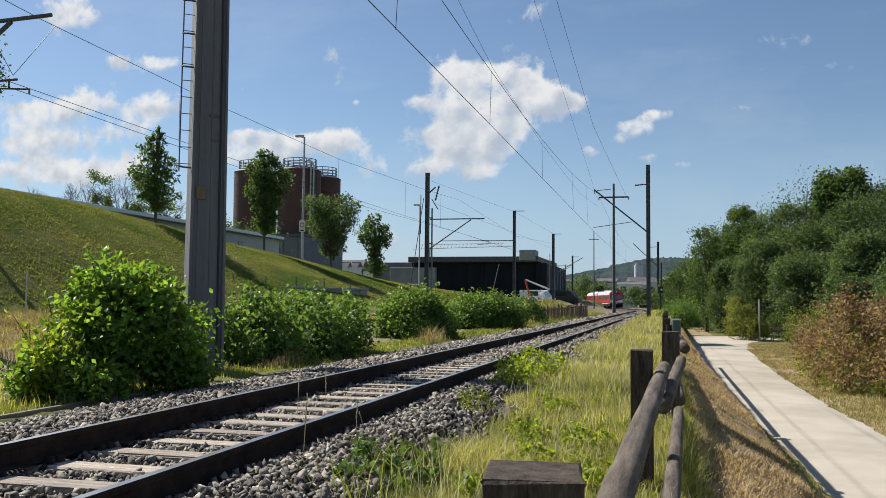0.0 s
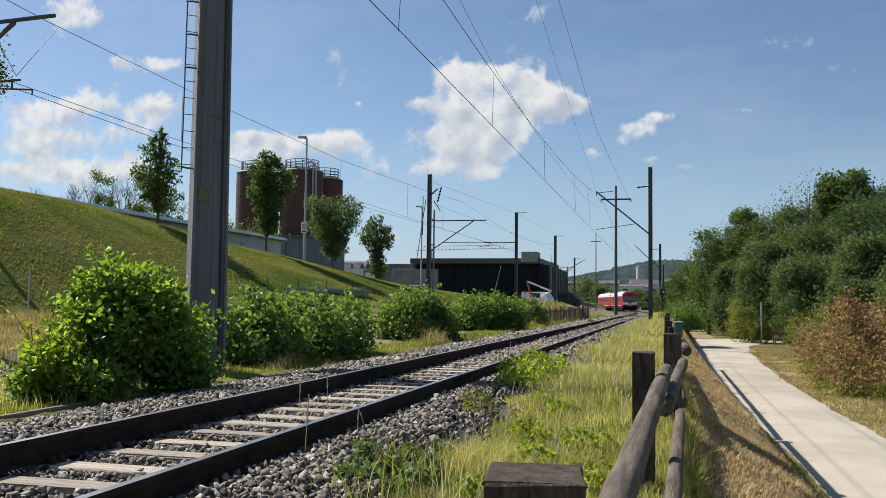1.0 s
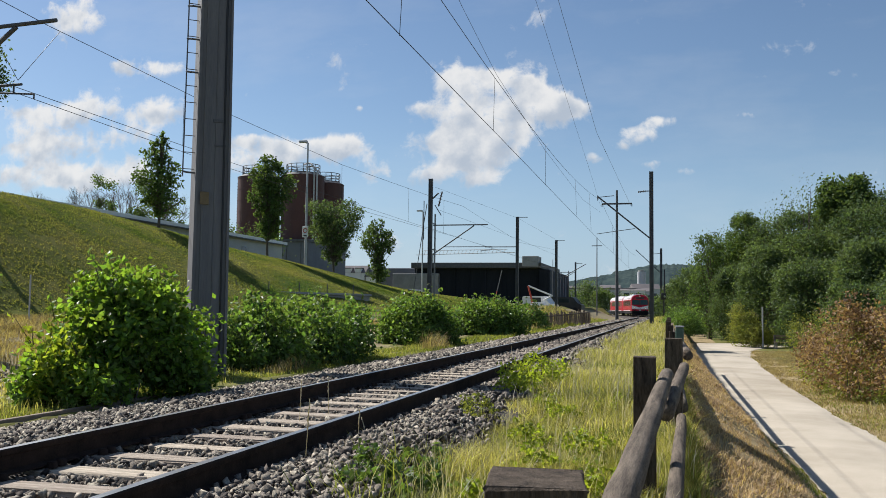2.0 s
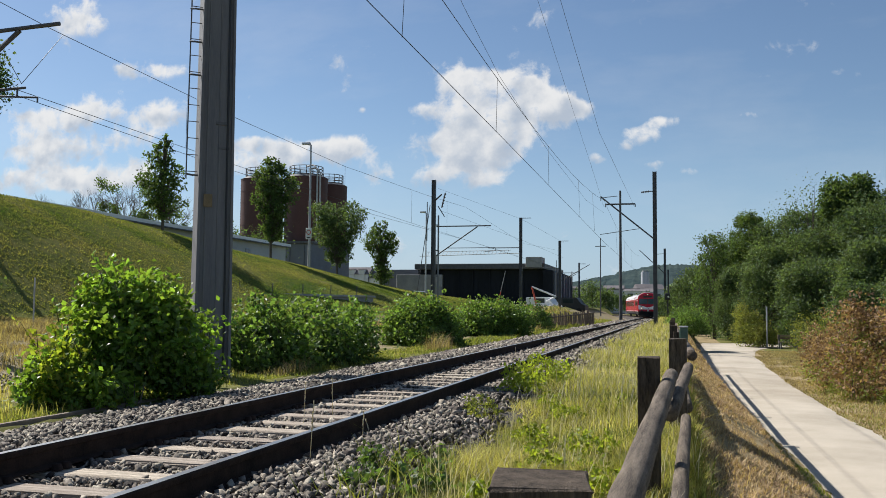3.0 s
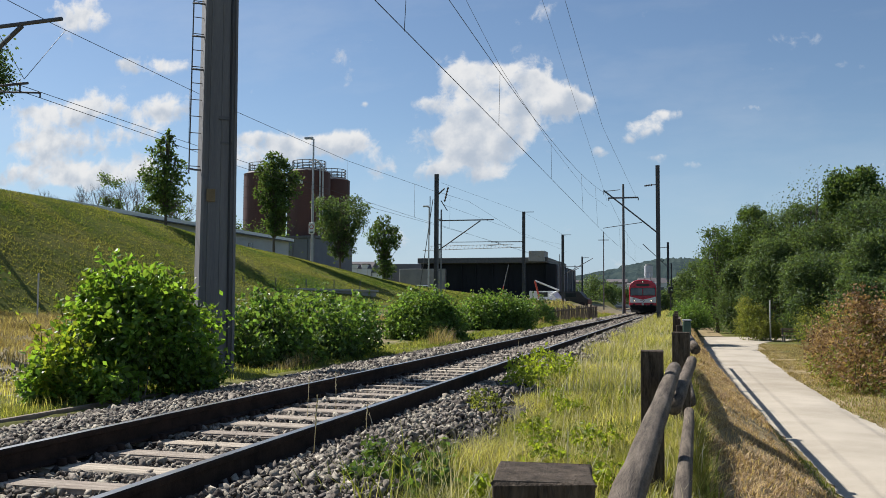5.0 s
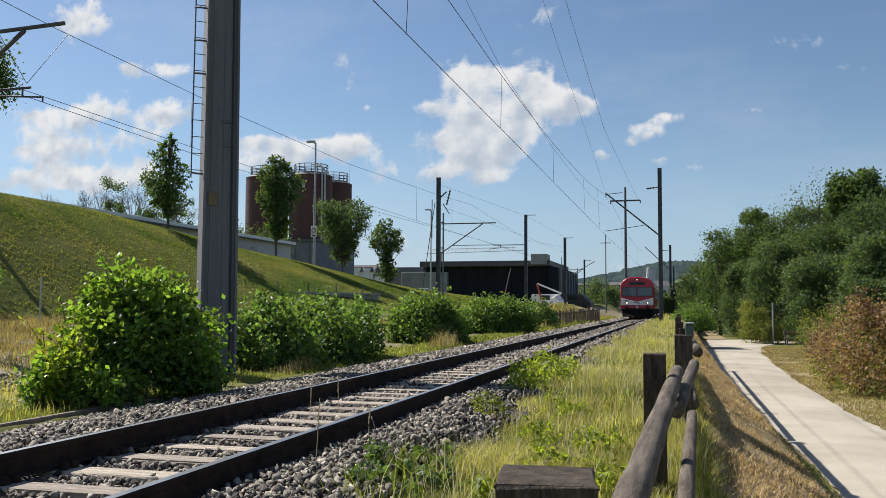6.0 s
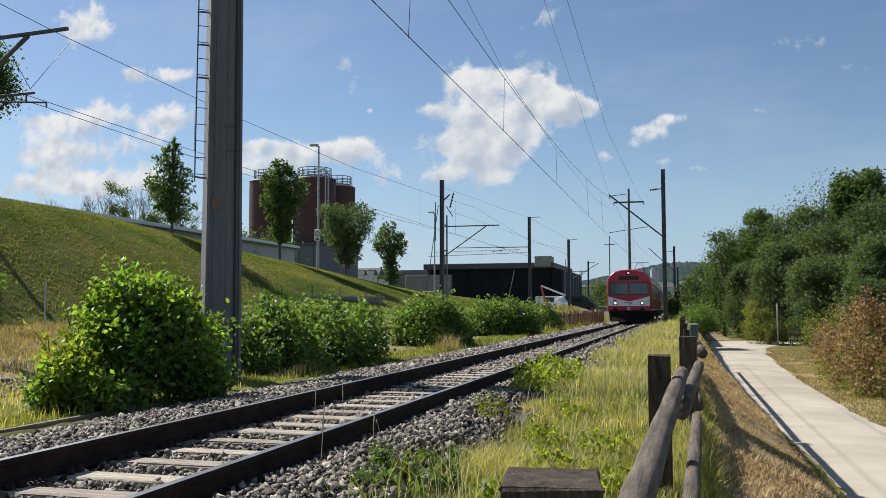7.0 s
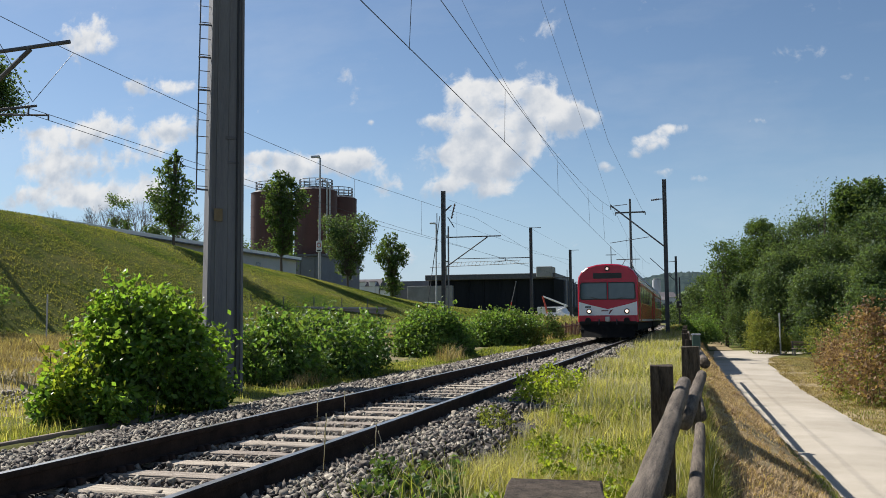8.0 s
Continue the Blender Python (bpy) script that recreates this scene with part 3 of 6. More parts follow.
def ballast_z(d):
    """Height of the stone bed d metres from the line's centre."""
    d = np.asarray(d, float)
    near = np.interp(d, [0, 0.62, 0.9, 1.35, 1.75, 2.75, 3.0], [-0.225, -0.215, -0.175, -0.16, -0.19, -0.38, -0.46])
    far = np.interp(-d, [0, 0.62, 0.9, 1.35, 1.8, 3.1, 3.35], [-0.225, -0.215, -0.175, -0.155, -0.18, -0.36, -0.44])
    return np.where(d > 0, near, far)


def build_ballast():
    # the bed under the loose stones, its colour standing for shade in the gaps
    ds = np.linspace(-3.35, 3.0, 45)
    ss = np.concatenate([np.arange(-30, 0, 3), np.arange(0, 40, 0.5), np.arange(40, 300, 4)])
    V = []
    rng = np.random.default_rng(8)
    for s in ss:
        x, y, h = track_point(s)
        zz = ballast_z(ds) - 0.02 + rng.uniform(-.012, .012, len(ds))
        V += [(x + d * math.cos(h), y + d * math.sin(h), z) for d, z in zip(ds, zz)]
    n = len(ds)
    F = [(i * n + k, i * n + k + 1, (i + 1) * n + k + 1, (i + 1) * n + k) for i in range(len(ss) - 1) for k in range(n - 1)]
    tagged(new("ballast_bed", quick_mesh("ballast_bed", V, F, M["ballast_bed"])), "crushed stone bed beneath the railway track, darkened as shade between the stones", "ballast", kind="structure")
    # loose stones, larger and sparser with distance
    allV, allF, base = [], [], 0
    for y0, y1, size, per in ((-9, 3.5, 0.045, 220), (3.5, 9, 0.027, 1150), (9, 16, 0.034, 700), (16, 28, 0.047, 360), (28, 55, 0.062, 150), (55, 110, 0.10, 40)):
        n = int((y1 - y0) * 6.2 * per)
        d = rng.uniform(-3.5, 2.75, n)
        ragged = -3.08 + 0.10 * np.sin(0.8 * np.arange(n)) + rng.normal(0, 0.08, n)
        y = rng.uniform(y0, y1, n)
        keep = np.abs(np.abs(d) - 0.75) > 0.075
        # bare sleeper tops between the rails
        ph = ((y - 2.0 + 0.2875) % 0.575) - 0.2875
        on = (np.abs(ph) < 0.12) & (np.abs(d) < 0.68)
        keep &= ~on | (rng.random(n) < 0.03)
        edge = np.interp(y, [4, 6, 13, 24, 60], [1.75, 1.55, 1.3, 1.2, 1.25]) + 0.12 * np.sin(y * 1.7) + 0.08 * np.sin(y * 5.1)
        keep &= (d < edge) | ((rng.random(n) < 0.18) & (d < edge + 0.35))
        keep &= d > ragged
        keep &= ~((np.abs(d) < 0.7) & (rng.random(n) < 0.25))
        d, y = d[keep], y[keep]
        z = ballast_z(d) + rng.uniform(-0.028, 0.036, len(d)) - (np.abs(d) < 0.68) * 0.012
        V, F = stones(len(d), TRACK_X + d, y, z, size, int(y0 * 10) + 200)
        allV.append(V)
        allF.append(F + base)
        base += len(V)
    heap = thing("ballast", None, "grey-brown broken ballast stones heaped around the sleepers", "ballast")
    ob = new("ballast_rest", quick_mesh("ballast_rest", np.concatenate(allV), np.concatenate(allF), M["ballast"]))
    ob.parent = heap
    tagged(ob, kind="stuff")
    shapes = []
    for k in range(14):
        V, F = stones(1, np.zeros(1), np.zeros(1), np.zeros(1), 0.032, 900 + k)
        shapes.append(quick_mesh("stone", V, F, M["ballast_single"]))
    for k in range(300):
        d, y = rng.uniform(0.88, 1.6), rng.uniform(4.6, 7.4)
        ob = new("stone", shapes[k % 14])
        ob.parent = heap
        ob.matrix_local = pose(TRACK_X + d, y, float(ballast_z(d)) + rng.uniform(0.0, 0.02), 0, 0, rng.uniform(0, 360))


def build_second_track():
    """The neighbouring line in the field, half hidden by bushes and dry grass."""
    c, top = -12.0, -0.29
    line = thing("railway_track", None, "second railway track half hidden in the dry grass", "railway track")
    for side in (-0.75, 0.75):
        bm = box((c + side - 0.065, 4, top - 0.17), (c + side + 0.065, 22, top - 0.155))
        box((c + side - 0.009, 4, top - 0.155), (c + side + 0.009, 22, top - 0.04), bm=bm)
        box((c + side - 0.035, 4, top - 0.04), (c + side + 0.035, 22, top), 0.008, bm=bm)
        part("rail", bm, M["rail_side"], line, "dark rusty steel rail")
    bm = box((-1.25, -0.12, -0.15), (1.25, 0.12, 0.0), 0.012)
    me = bpy.data.meshes.new("sleeper")
    bm.to_mesh(me)
    bm.free()
    me.materials.append(M["sleeper"])
    for k in range(28):
        ob = new("sleeper", me)
        ob.parent = line
        ob.matrix_local = pose(c, 5 + 0.6 * k, top - 0.175)
    rng = np.random.default_rng(61)
    d = rng.uniform(-2.6, 2.6, 15000)
    y = rng.uniform(6, 22, 15000)
    keep = (np.abs(np.abs(d) - 0.75) > 0.08)
    d, y = d[keep], y[keep]
    z = np.interp(np.abs(d), [0, 1.4, 2.6], [top - 0.1, -0.22, -0.32]) + rng.uniform(-.02, .03, len(d))
    V, F = stones(len(d), c + d, y, z, 0.048, 62)
    ob = new("ballast_rest", quick_mesh("ballast_rest", V, F, M["ballast"]))
    tagged(ob, "grey broken ballast under the second track", "ballast", kind="stuff")
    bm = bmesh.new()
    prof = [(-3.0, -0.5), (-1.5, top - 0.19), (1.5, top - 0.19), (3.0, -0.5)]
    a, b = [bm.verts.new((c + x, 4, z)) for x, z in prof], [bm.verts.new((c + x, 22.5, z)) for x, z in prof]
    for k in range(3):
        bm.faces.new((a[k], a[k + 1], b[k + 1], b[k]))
    tagged(part("ballast_bed", bm, M["ballast_bed"]), "stone bed beneath the second track, darkened as shade between the stones", "ballast", kind="structure")


build_track()
build_ballast()
build_second_track()


PATH_SIDES = [(-20, 2.3, 4.1), (6, 2.2, 4.0), (12.8, 2.0, 3.92), (18.2, 1.84, 3.86), (24, 1.66, 3.76), (29, 1.55, 3.66), (40, 1.34, 3.82), (48, 1.35, 4.1), (55, 1.5, 4.46), (60, 1.6, 5.2), (64, 1.75, 6.6), (68, 1.9, 9.5), (70, 2.0, 12.0)]


def build_path():
    V, F = [], []
    ys = np.concatenate([np.arange(-20, 8, 1.0), np.arange(8, 40, 0.25), np.arange(40, 70.1, 0.5)])
    rng = np.random.default_rng(2)
    cols = 17
    at = [r[0] for r in PATH_SIDES]
    for y in ys:
        l = np.interp(y, at, [r[1] for r in PATH_SIDES]) + 0.03 * math.sin(y * 0.9) + rng.normal(0, 0.018)
        r = np.interp(y, at, [r[2] for r in PATH_SIDES]) + 0.04 * math.sin(y * 0.7 + 1) + rng.normal(0, 0.025)
        for k in range(cols):
            u = k / (cols - 1)
            V.append((l + (r - l) * u, y, -1.446 + 0.03 * math.sin(math.pi * u) + rng.normal(0, 0.0025)))
    n = cols
    F = [(i * n + k, i * n + k + 1, (i + 1) * n + k + 1, (i + 1) * n + k) for i in range(len(ys) - 1) for k in range(n - 1)]
    me = quick_mesh("path", V, F, M["path"])
    me.polygons.foreach_set("use_smooth", [True] * len(me.polygons))
    tagged(new("path", me), "pale gravel footpath beside the grassy bank", "footpath", kind="structure")
    # trodden earth going on under the trees
    V = [(x, y, -1.40) for y in np.arange(70, 96, 1.0) for x in (1.6 + 0.01 * (y - 70), 2.4, 3.3)]
    F = [(i * 3 + k, i * 3 + k + 1, i * 3 + k + 4, i * 3 + k + 3) for i in range(25) for k in range(2)]
    tagged(new("dirt_path", quick_mesh("dirt_path", V, F, M["dry_ground"])), "bare earth track leading on under the trees", "footpath", kind="structure")


build_path()


# ---- timber fence beside the path ----
def build_fence():
    fence = thing("timber_fence", None, "weathered timber fence with square posts and round rails", "fence")
    rng = random.Random(4)
    posts = [(-0.215, 1.47, 0.69, 0.166, 8), (-0.17, 6.2, 0.655, 0.15, 2), (0.03, 9.2, 0.69, 0.17, -3), (0.05, 13.4, 0.66, 0.14, 3), (-0.02, 18.0, 0.68, 0.14, 0), (-0.05, 22.5, 0.7, 0.14, 0),
             (-0.05, 27, 0.7, 0.14, 0), (-0.05, 31.5, 0.7, 0.14, 0), (-0.05, 36, 0.7, 0.14, 0)]
    for x, y, top, w, turn in posts:
        bm = box((-w / 2, -w / 2, -1.1), (w / 2, w / 2, 0), 0.008, segments=2)
        for v in bm.verts:
            if v.co.z > -0.1:
                v.co += Vector((rng.uniform(-.004, .004), rng.uniform(-.004, .004), rng.uniform(-.003, .003)))
        part("post", bm, M["post_wood"], fence, "square dark timber post", pose(x, y, top, 0, 0, turn))
    for a, b, r in (((-0.276, -2.2, 0.315), (-0.03, 7.05, 0.475), 0.053), ((-0.03, 6.0, 0.30), (0.13, 9.0, 0.42), 0.052), ((0.17, 9.3, 0.52), (0.12, 18.1, 0.47), 0.05),
                    ((-0.03, 3.1, -0.12), (0.10, 8.9, -0.06), 0.05), ((0.115, 9.3, 0.0), (0.1, 18, -0.05), 0.055), ((0.08, 18.2, 0.45), (0.05, 36.2, 0.45), 0.045)):
        bm = bmesh.new()
        L = (Vector(b) - Vector(a)).length
        k, n = max(3, int(L / 0.35)), 16
        rings = []
        for i in range(k + 1):
            ox, oz = rng.uniform(-.003, .003), rng.uniform(-.003, .003)
            rr = r * (1.03 - 0.08 * i / k) * rng.uniform(.985, 1.015)
            rings.append([bm.verts.new((ox + rr * math.cos(q * math.tau / n), L * i / k, oz + rr * math.sin(q * math.tau / n))) for q in range(n)])
        for i in range(k):
            for q in range(n):
                bm.faces.new((rings[i][q], rings[i][(q + 1) % n], rings[i + 1][(q + 1) % n], rings[i + 1][q]))
        e0, e1 = bm.faces.new(rings[0]), bm.faces.new(rings[-1][::-1])
        bmesh.ops.recalc_face_normals(bm, faces=bm.faces)
        d = (Vector(b) - Vector(a)).normalized()
        m = Matrix.Translation(a) @ d.to_track_quat("Y", "Z").to_matrix().to_4x4()
        ob = part("fence_rail", bm, M["rail_wood"], fence, "round weathered pole rail", m, smooth=True)


build_fence()


# ---- masts, wires and lamps ----
def build_big_mast():
    mast = thing("catenary_mast", pose(-8.10, 14.5, -0.35, 0, 0, 38), "tall grey tapering mast with a ladder on its side", "mast")
    H = 12.0

    def taper(x0, x1, y0, y1, z0=0.0, z1=H):
        bm = box((x0, y0, z0), (x1, y1, z1), 0.006)
        for v in bm.verts:
            k = 1.04 - 0.22 * v.co.z / H
            v.co.x *= k
            v.co.y *= k
        return bm
    part("column", taper(-0.27, 0.27, -0.24, 0.24), M["mast_steel"], mast, "grey tapering mast column")
    part("flange", taper(-0.315, -0.268, -0.30, 0.30), M["mast_steel"], mast)
    part("flange", taper(0.268, 0.315, -0.30, 0.30), M["mast_steel"], mast)
    part("rib", taper(-0.19, -0.165, -0.262, -0.238), M["mast_steel"], mast)
    part("rib", taper(0.03, 0.05, -0.255, -0.238), M["mast_steel"], mast)
    part("cable", tube((0.2, -0.27, 0.0), (0.165, -0.21, H), 0.018), M["black_paint"], mast)
    part("stain_band", box((-0.02, -0.252, 4.6), (0.2, -0.222, 4.66), 0.004), M["dark_steel"], mast)
    part("band", box((0.02, -0.25, 4.16), (0.22, -0.205, 4.20), 0.004), M["dark_steel"], mast)
    part("plate", box((-0.215, -0.275, 3.10), (-0.06, -0.26, 3.33), 0.004), M["yellow_plate"], mast, "faded yellow notice plate")
    lad = part("ladder", rod([(-0.50, -0.05, 3.62), (-0.44, -0.05, 12)], 0.012), M["dark_steel"], mast, "narrow steel climbing ladder")
    z, i = 3.75, 0
    while z < 11.9:
        part("rung", tube((-0.50 + 0.0072 * (z - 3.7), -0.05, z), (-0.22, -0.05, z), 0.008, n=6), M["dark_steel"], lad)
        if i in (0, 6, 8, 10, 14, 18, 22):
            part("bracket", rod([(-0.49, -0.05, z - 0.05), (-0.42, -0.17, z - 0.08), (-0.25, -0.17, z - 0.08)], 0.018), M["dark_steel"], lad)
        z += 0.303
        i += 1
    part("plinth", box((-0.5, -0.5, -0.5), (0.5, 0.5, 0.03), 0.02), M["concrete"], mast)


build_big_mast()


def h_column(r, h):
    """One rolled H-section as a single closed outline, pulled up to height h."""
    a, t = r * 0.9, r * 0.24
    w = r * 0.12
    out = [(-r, -a), (-r + t, -a), (-r + t, -w), (r - t, -w), (r - t, -a), (r, -a), (r, a), (r - t, a), (r - t, w), (-r + t, w), (-r + t, a), (-r, a)]
    bm = bmesh.new()
    lo, hi = [bm.verts.new((x, y, 0)) for x, y in out], [bm.verts.new((x, y, h)) for x, y in out]
    n = len(out)
    for k in range(n):
        bm.faces.new((lo[k], lo[(k + 1) % n], hi[(k + 1) % n], hi[k]))
    bm.faces.new(hi)
    bm.faces.new(lo[::-1])
    return bm


def pole(x, y, z0, z1, r, label, arms=(), square=True, insulators=(), twin=False):
    p = thing("catenary_mast", pose(x, y, z0), label, "mast")
    h = z1 - z0
    if twin:
        part("column", h_column(0.13, h), M["dark_steel"], p, "broad dark steel column")
        part("side_pole", tube((0.36, -0.1, -0.3), (0.36, -0.1, h - 2.4), 0.06, 0.05, n=10), M["galvanised"], p, "pale galvanised pole")
        for k in range(4):
            part("clamp", box((0.1, -0.14, 0.9 + k * 1.7), (0.42, -0.06, 0.97 + k * 1.7), 0.005), M["galvanised"], p)
        part("foot", box((-r * 2, -0.4, -0.4), (r * 2, 0.4, 0.12), 0.02), M["concrete"], p)
    elif square:
        part("column", h_column(r, h), M["dark_steel"], p)
        part("foot", box((-r * 1.7, -r * 1.7, -0.4), (r * 1.7, r * 1.7, 0.12), 0.02), M["concrete"], p)
    else:
        part("column", tube((0, 0, -0.3), (0, 0, h), r, r * 0.6, n=12), M["dark_steel"], p, "tapering round column")
    for a, b, rr in arms:
        part("arm", tube(a, b, rr, n=8), M["dark_steel"], p)
    for a, b, rr in insulators:
        a, b = Vector(a), Vector(b)
        bm = tube(a, b, rr * 0.5, n=8)
        for k in range(5):
            c = a.lerp(b, (k + 0.5) / 5)
            d = (b - a).normalized() * 0.02
            tube(c - d, c + d, rr, n=8, bm=bm)
        part("insulator", bm, M["rusty_steel"], p, "ribbed brown insulator")
    return p


pole(-1.03, 52, -0.05, 8.93, 0.115, "dark steel catenary mast with a cantilever over the track",
     [((0, 0, 5.06), (-3.05, 0, 7.6), 0.042), ((0, 0, 7.85), (-0.3, 0, 7.85), 0.03), ((-2.9, 0, 7.55), (-2.1, 0, 7.62), 0.02),
      ((-3.1, 0, 5.40), (-0.9, 0, 5.70), 0.018), ((-3.05, 0, 7.65), (-3.05, 0, 7.35), 0.02)], insulators=[((-0.3, 0, 7.85), (-0.75, 0, 7.8), 0.06)])
pole(-0.95, 100, -0.1, 7.76, 0.12, "dark steel catenary mast with a cantilever over the track",
     [((0, 0, 5.1), (-2.7, 0, 7.7), 0.04), ((0, 0, 7.3), (-0.9, 0, 7.25), 0.03)])
pole(-0.55, 90, -0.2, 5.0, 0.07, "slim dark pole beside the track", [])
pole(-5.6, 98, -0.2, 14.0, 0.19, "tall round grey mast with a crossbar, beside the track",
     [((-1.6, 0, 12.72), (1.6, 0, 12.72), 0.09), ((-1.6, 0, 12.7), (-1.6, 0, 12.4), 0.05), ((1.6, 0, 12.7), (1.6, 0, 12.4), 0.05)], square=False)
pole(-9.48, 120, 0.5, 10.63, 0.09, "slim grey catenary mast with a crossbar", [((-0.7, 0, 9.0), (0.7, 0, 9.0), 0.05)], square=False)
pole(-15.5, 57, 0.5, 9.58, 0.12, "grey steel mast of two poles with a horizontal cantilever and insulators",
     [((0.2, 0, 5.95), (3.9, 0, 5.95), 0.04), ((0.2, 0, 4.0), (3.0, 0, 5.9), 0.04), ((0.1, 0, 7.7), (0.55, 0, 8.1), 0.05), ((0.3, 0, 7.3), (0.75, 0, 6.6), 0.03),
      ((0.9, 0, 4.5), (4.2, 0, 4.5), 0.022), ((4.2, 0, 4.5), (4.2, 0, 4.28), 0.02), ((3.4, 0, 4.22), (4.2, 0, 4.3), 0.018),
      ((-0.45, 0, 5.0), (-0.45, 0, 7.6), 0.03), ((-1.3, 0, 0.2), (-0.25, 0, 7.4), 0.025)], insulators=[((0.55, 0, 7.2), (0.8, 0, 8.2), 0.09)], twin=True)
pole(-13.5, 80, 0.6, 9.35, 0.13, "slim dark steel catenary mast", [((0, 0, 8.7), (0.95, 0, 8.7), 0.03), ((0, 0, 6.0), (-3, 0, 6.0), 0.04)])
pole(-13.05, 105, 0.7, 9.14, 0.15, "slim dark steel catenary mast", [((0, 0, 8.4), (1.0, 0, 8.4), 0.03), ((0, 0, 5.2), (-4, 0, 5.3), 0.04), ((0, 0, 3.6), (3.5, 0, 5.6), 0.04)])
pole(-15.4, 150, 0.8, 8.9, 0.13, "slim dark steel catenary mast", [((0, 0, 7.9), (1.1, 0, 7.9), 0.04), ((-4.0, 0, 6.4), (0, 0, 6.4), 0.05), ((-6.5, 0, 3.0), (-0.5, 0, 6.2), 0.05)])
pole(-16.4, 128, 0.8, 8.1, 0.07, "thin grey mast beyond the yard", [], square=False)
pole(-17.8, 150, 0.8, 7.2, 0.08, "thin grey mast beyond the yard", [], square=False)
pole(-15.5, 140, 0.8, 7.0, 0.11, "thin grey mast beyond the yard", [], square=False)
# mast and cantilever of the second line, close by
pole(-16.2, 16, -0.3, 9.5, 0.16, "steel catenary mast with a tubular cantilever and registration arm",
     [((0.1, 0, 7.18), (3.5, 0, 7.3), 0.048), ((0.1, 0, 5.4), (2.5, 0, 7.22), 0.05), ((0.1, 0, 5.9), (2.7, 0, 5.95), 0.03), ((2.5, 0, 5.95), (2.5, 0, 5.78), 0.02), ((1.7, 0, 5.82), (3.02, 0, 5.72), 0.022), ((3.02, 0, 5.72), (3.02, 0, 5.62), 0.018)],
     insulators=[((0.1, 0, 7.18), (0.6, 0, 7.2), 0.08)])


def strand(points, r, n=5):
    """One closed tube through all the points."""
    bm = bmesh.new()
    rings = []
    for i, p in enumerate(points):
        d = (points[min(i + 1, len(points) - 1)] - points[max(i - 1, 0)]).normalized()
        a = d.orthogonal().normalized() if not rings else (a - d * a.dot(d)).normalized()
        b = d.cross(a)
        rings.append([bm.verts.new(p + (a * math.cos(k * math.tau / n) + b * math.sin(k * math.tau / n)) * r) for k in range(n)])
    for u, v in zip(rings, rings[1:]):
        for k in range(n):
            bm.faces.new((u[k], u[(k + 1) % n], v[(k + 1) % n], v[k]))
    bm.faces.new(rings[0][::-1])
    bm.faces.new(rings[-1])
    return bm


def wire(name, pts, r, label):
    tagged(part(name, strand([Vector(p) for p in pts], r), M["wire"], smooth=True), label, "wire")


def sag(a, b, drop, n=14):
    a, b = Vector(a), Vector(b)
    return [a.lerp(b, i / n) - Vector((0, 0, drop * 4 * (i / n) * (1 - i / n))) for i in range(n + 1)]


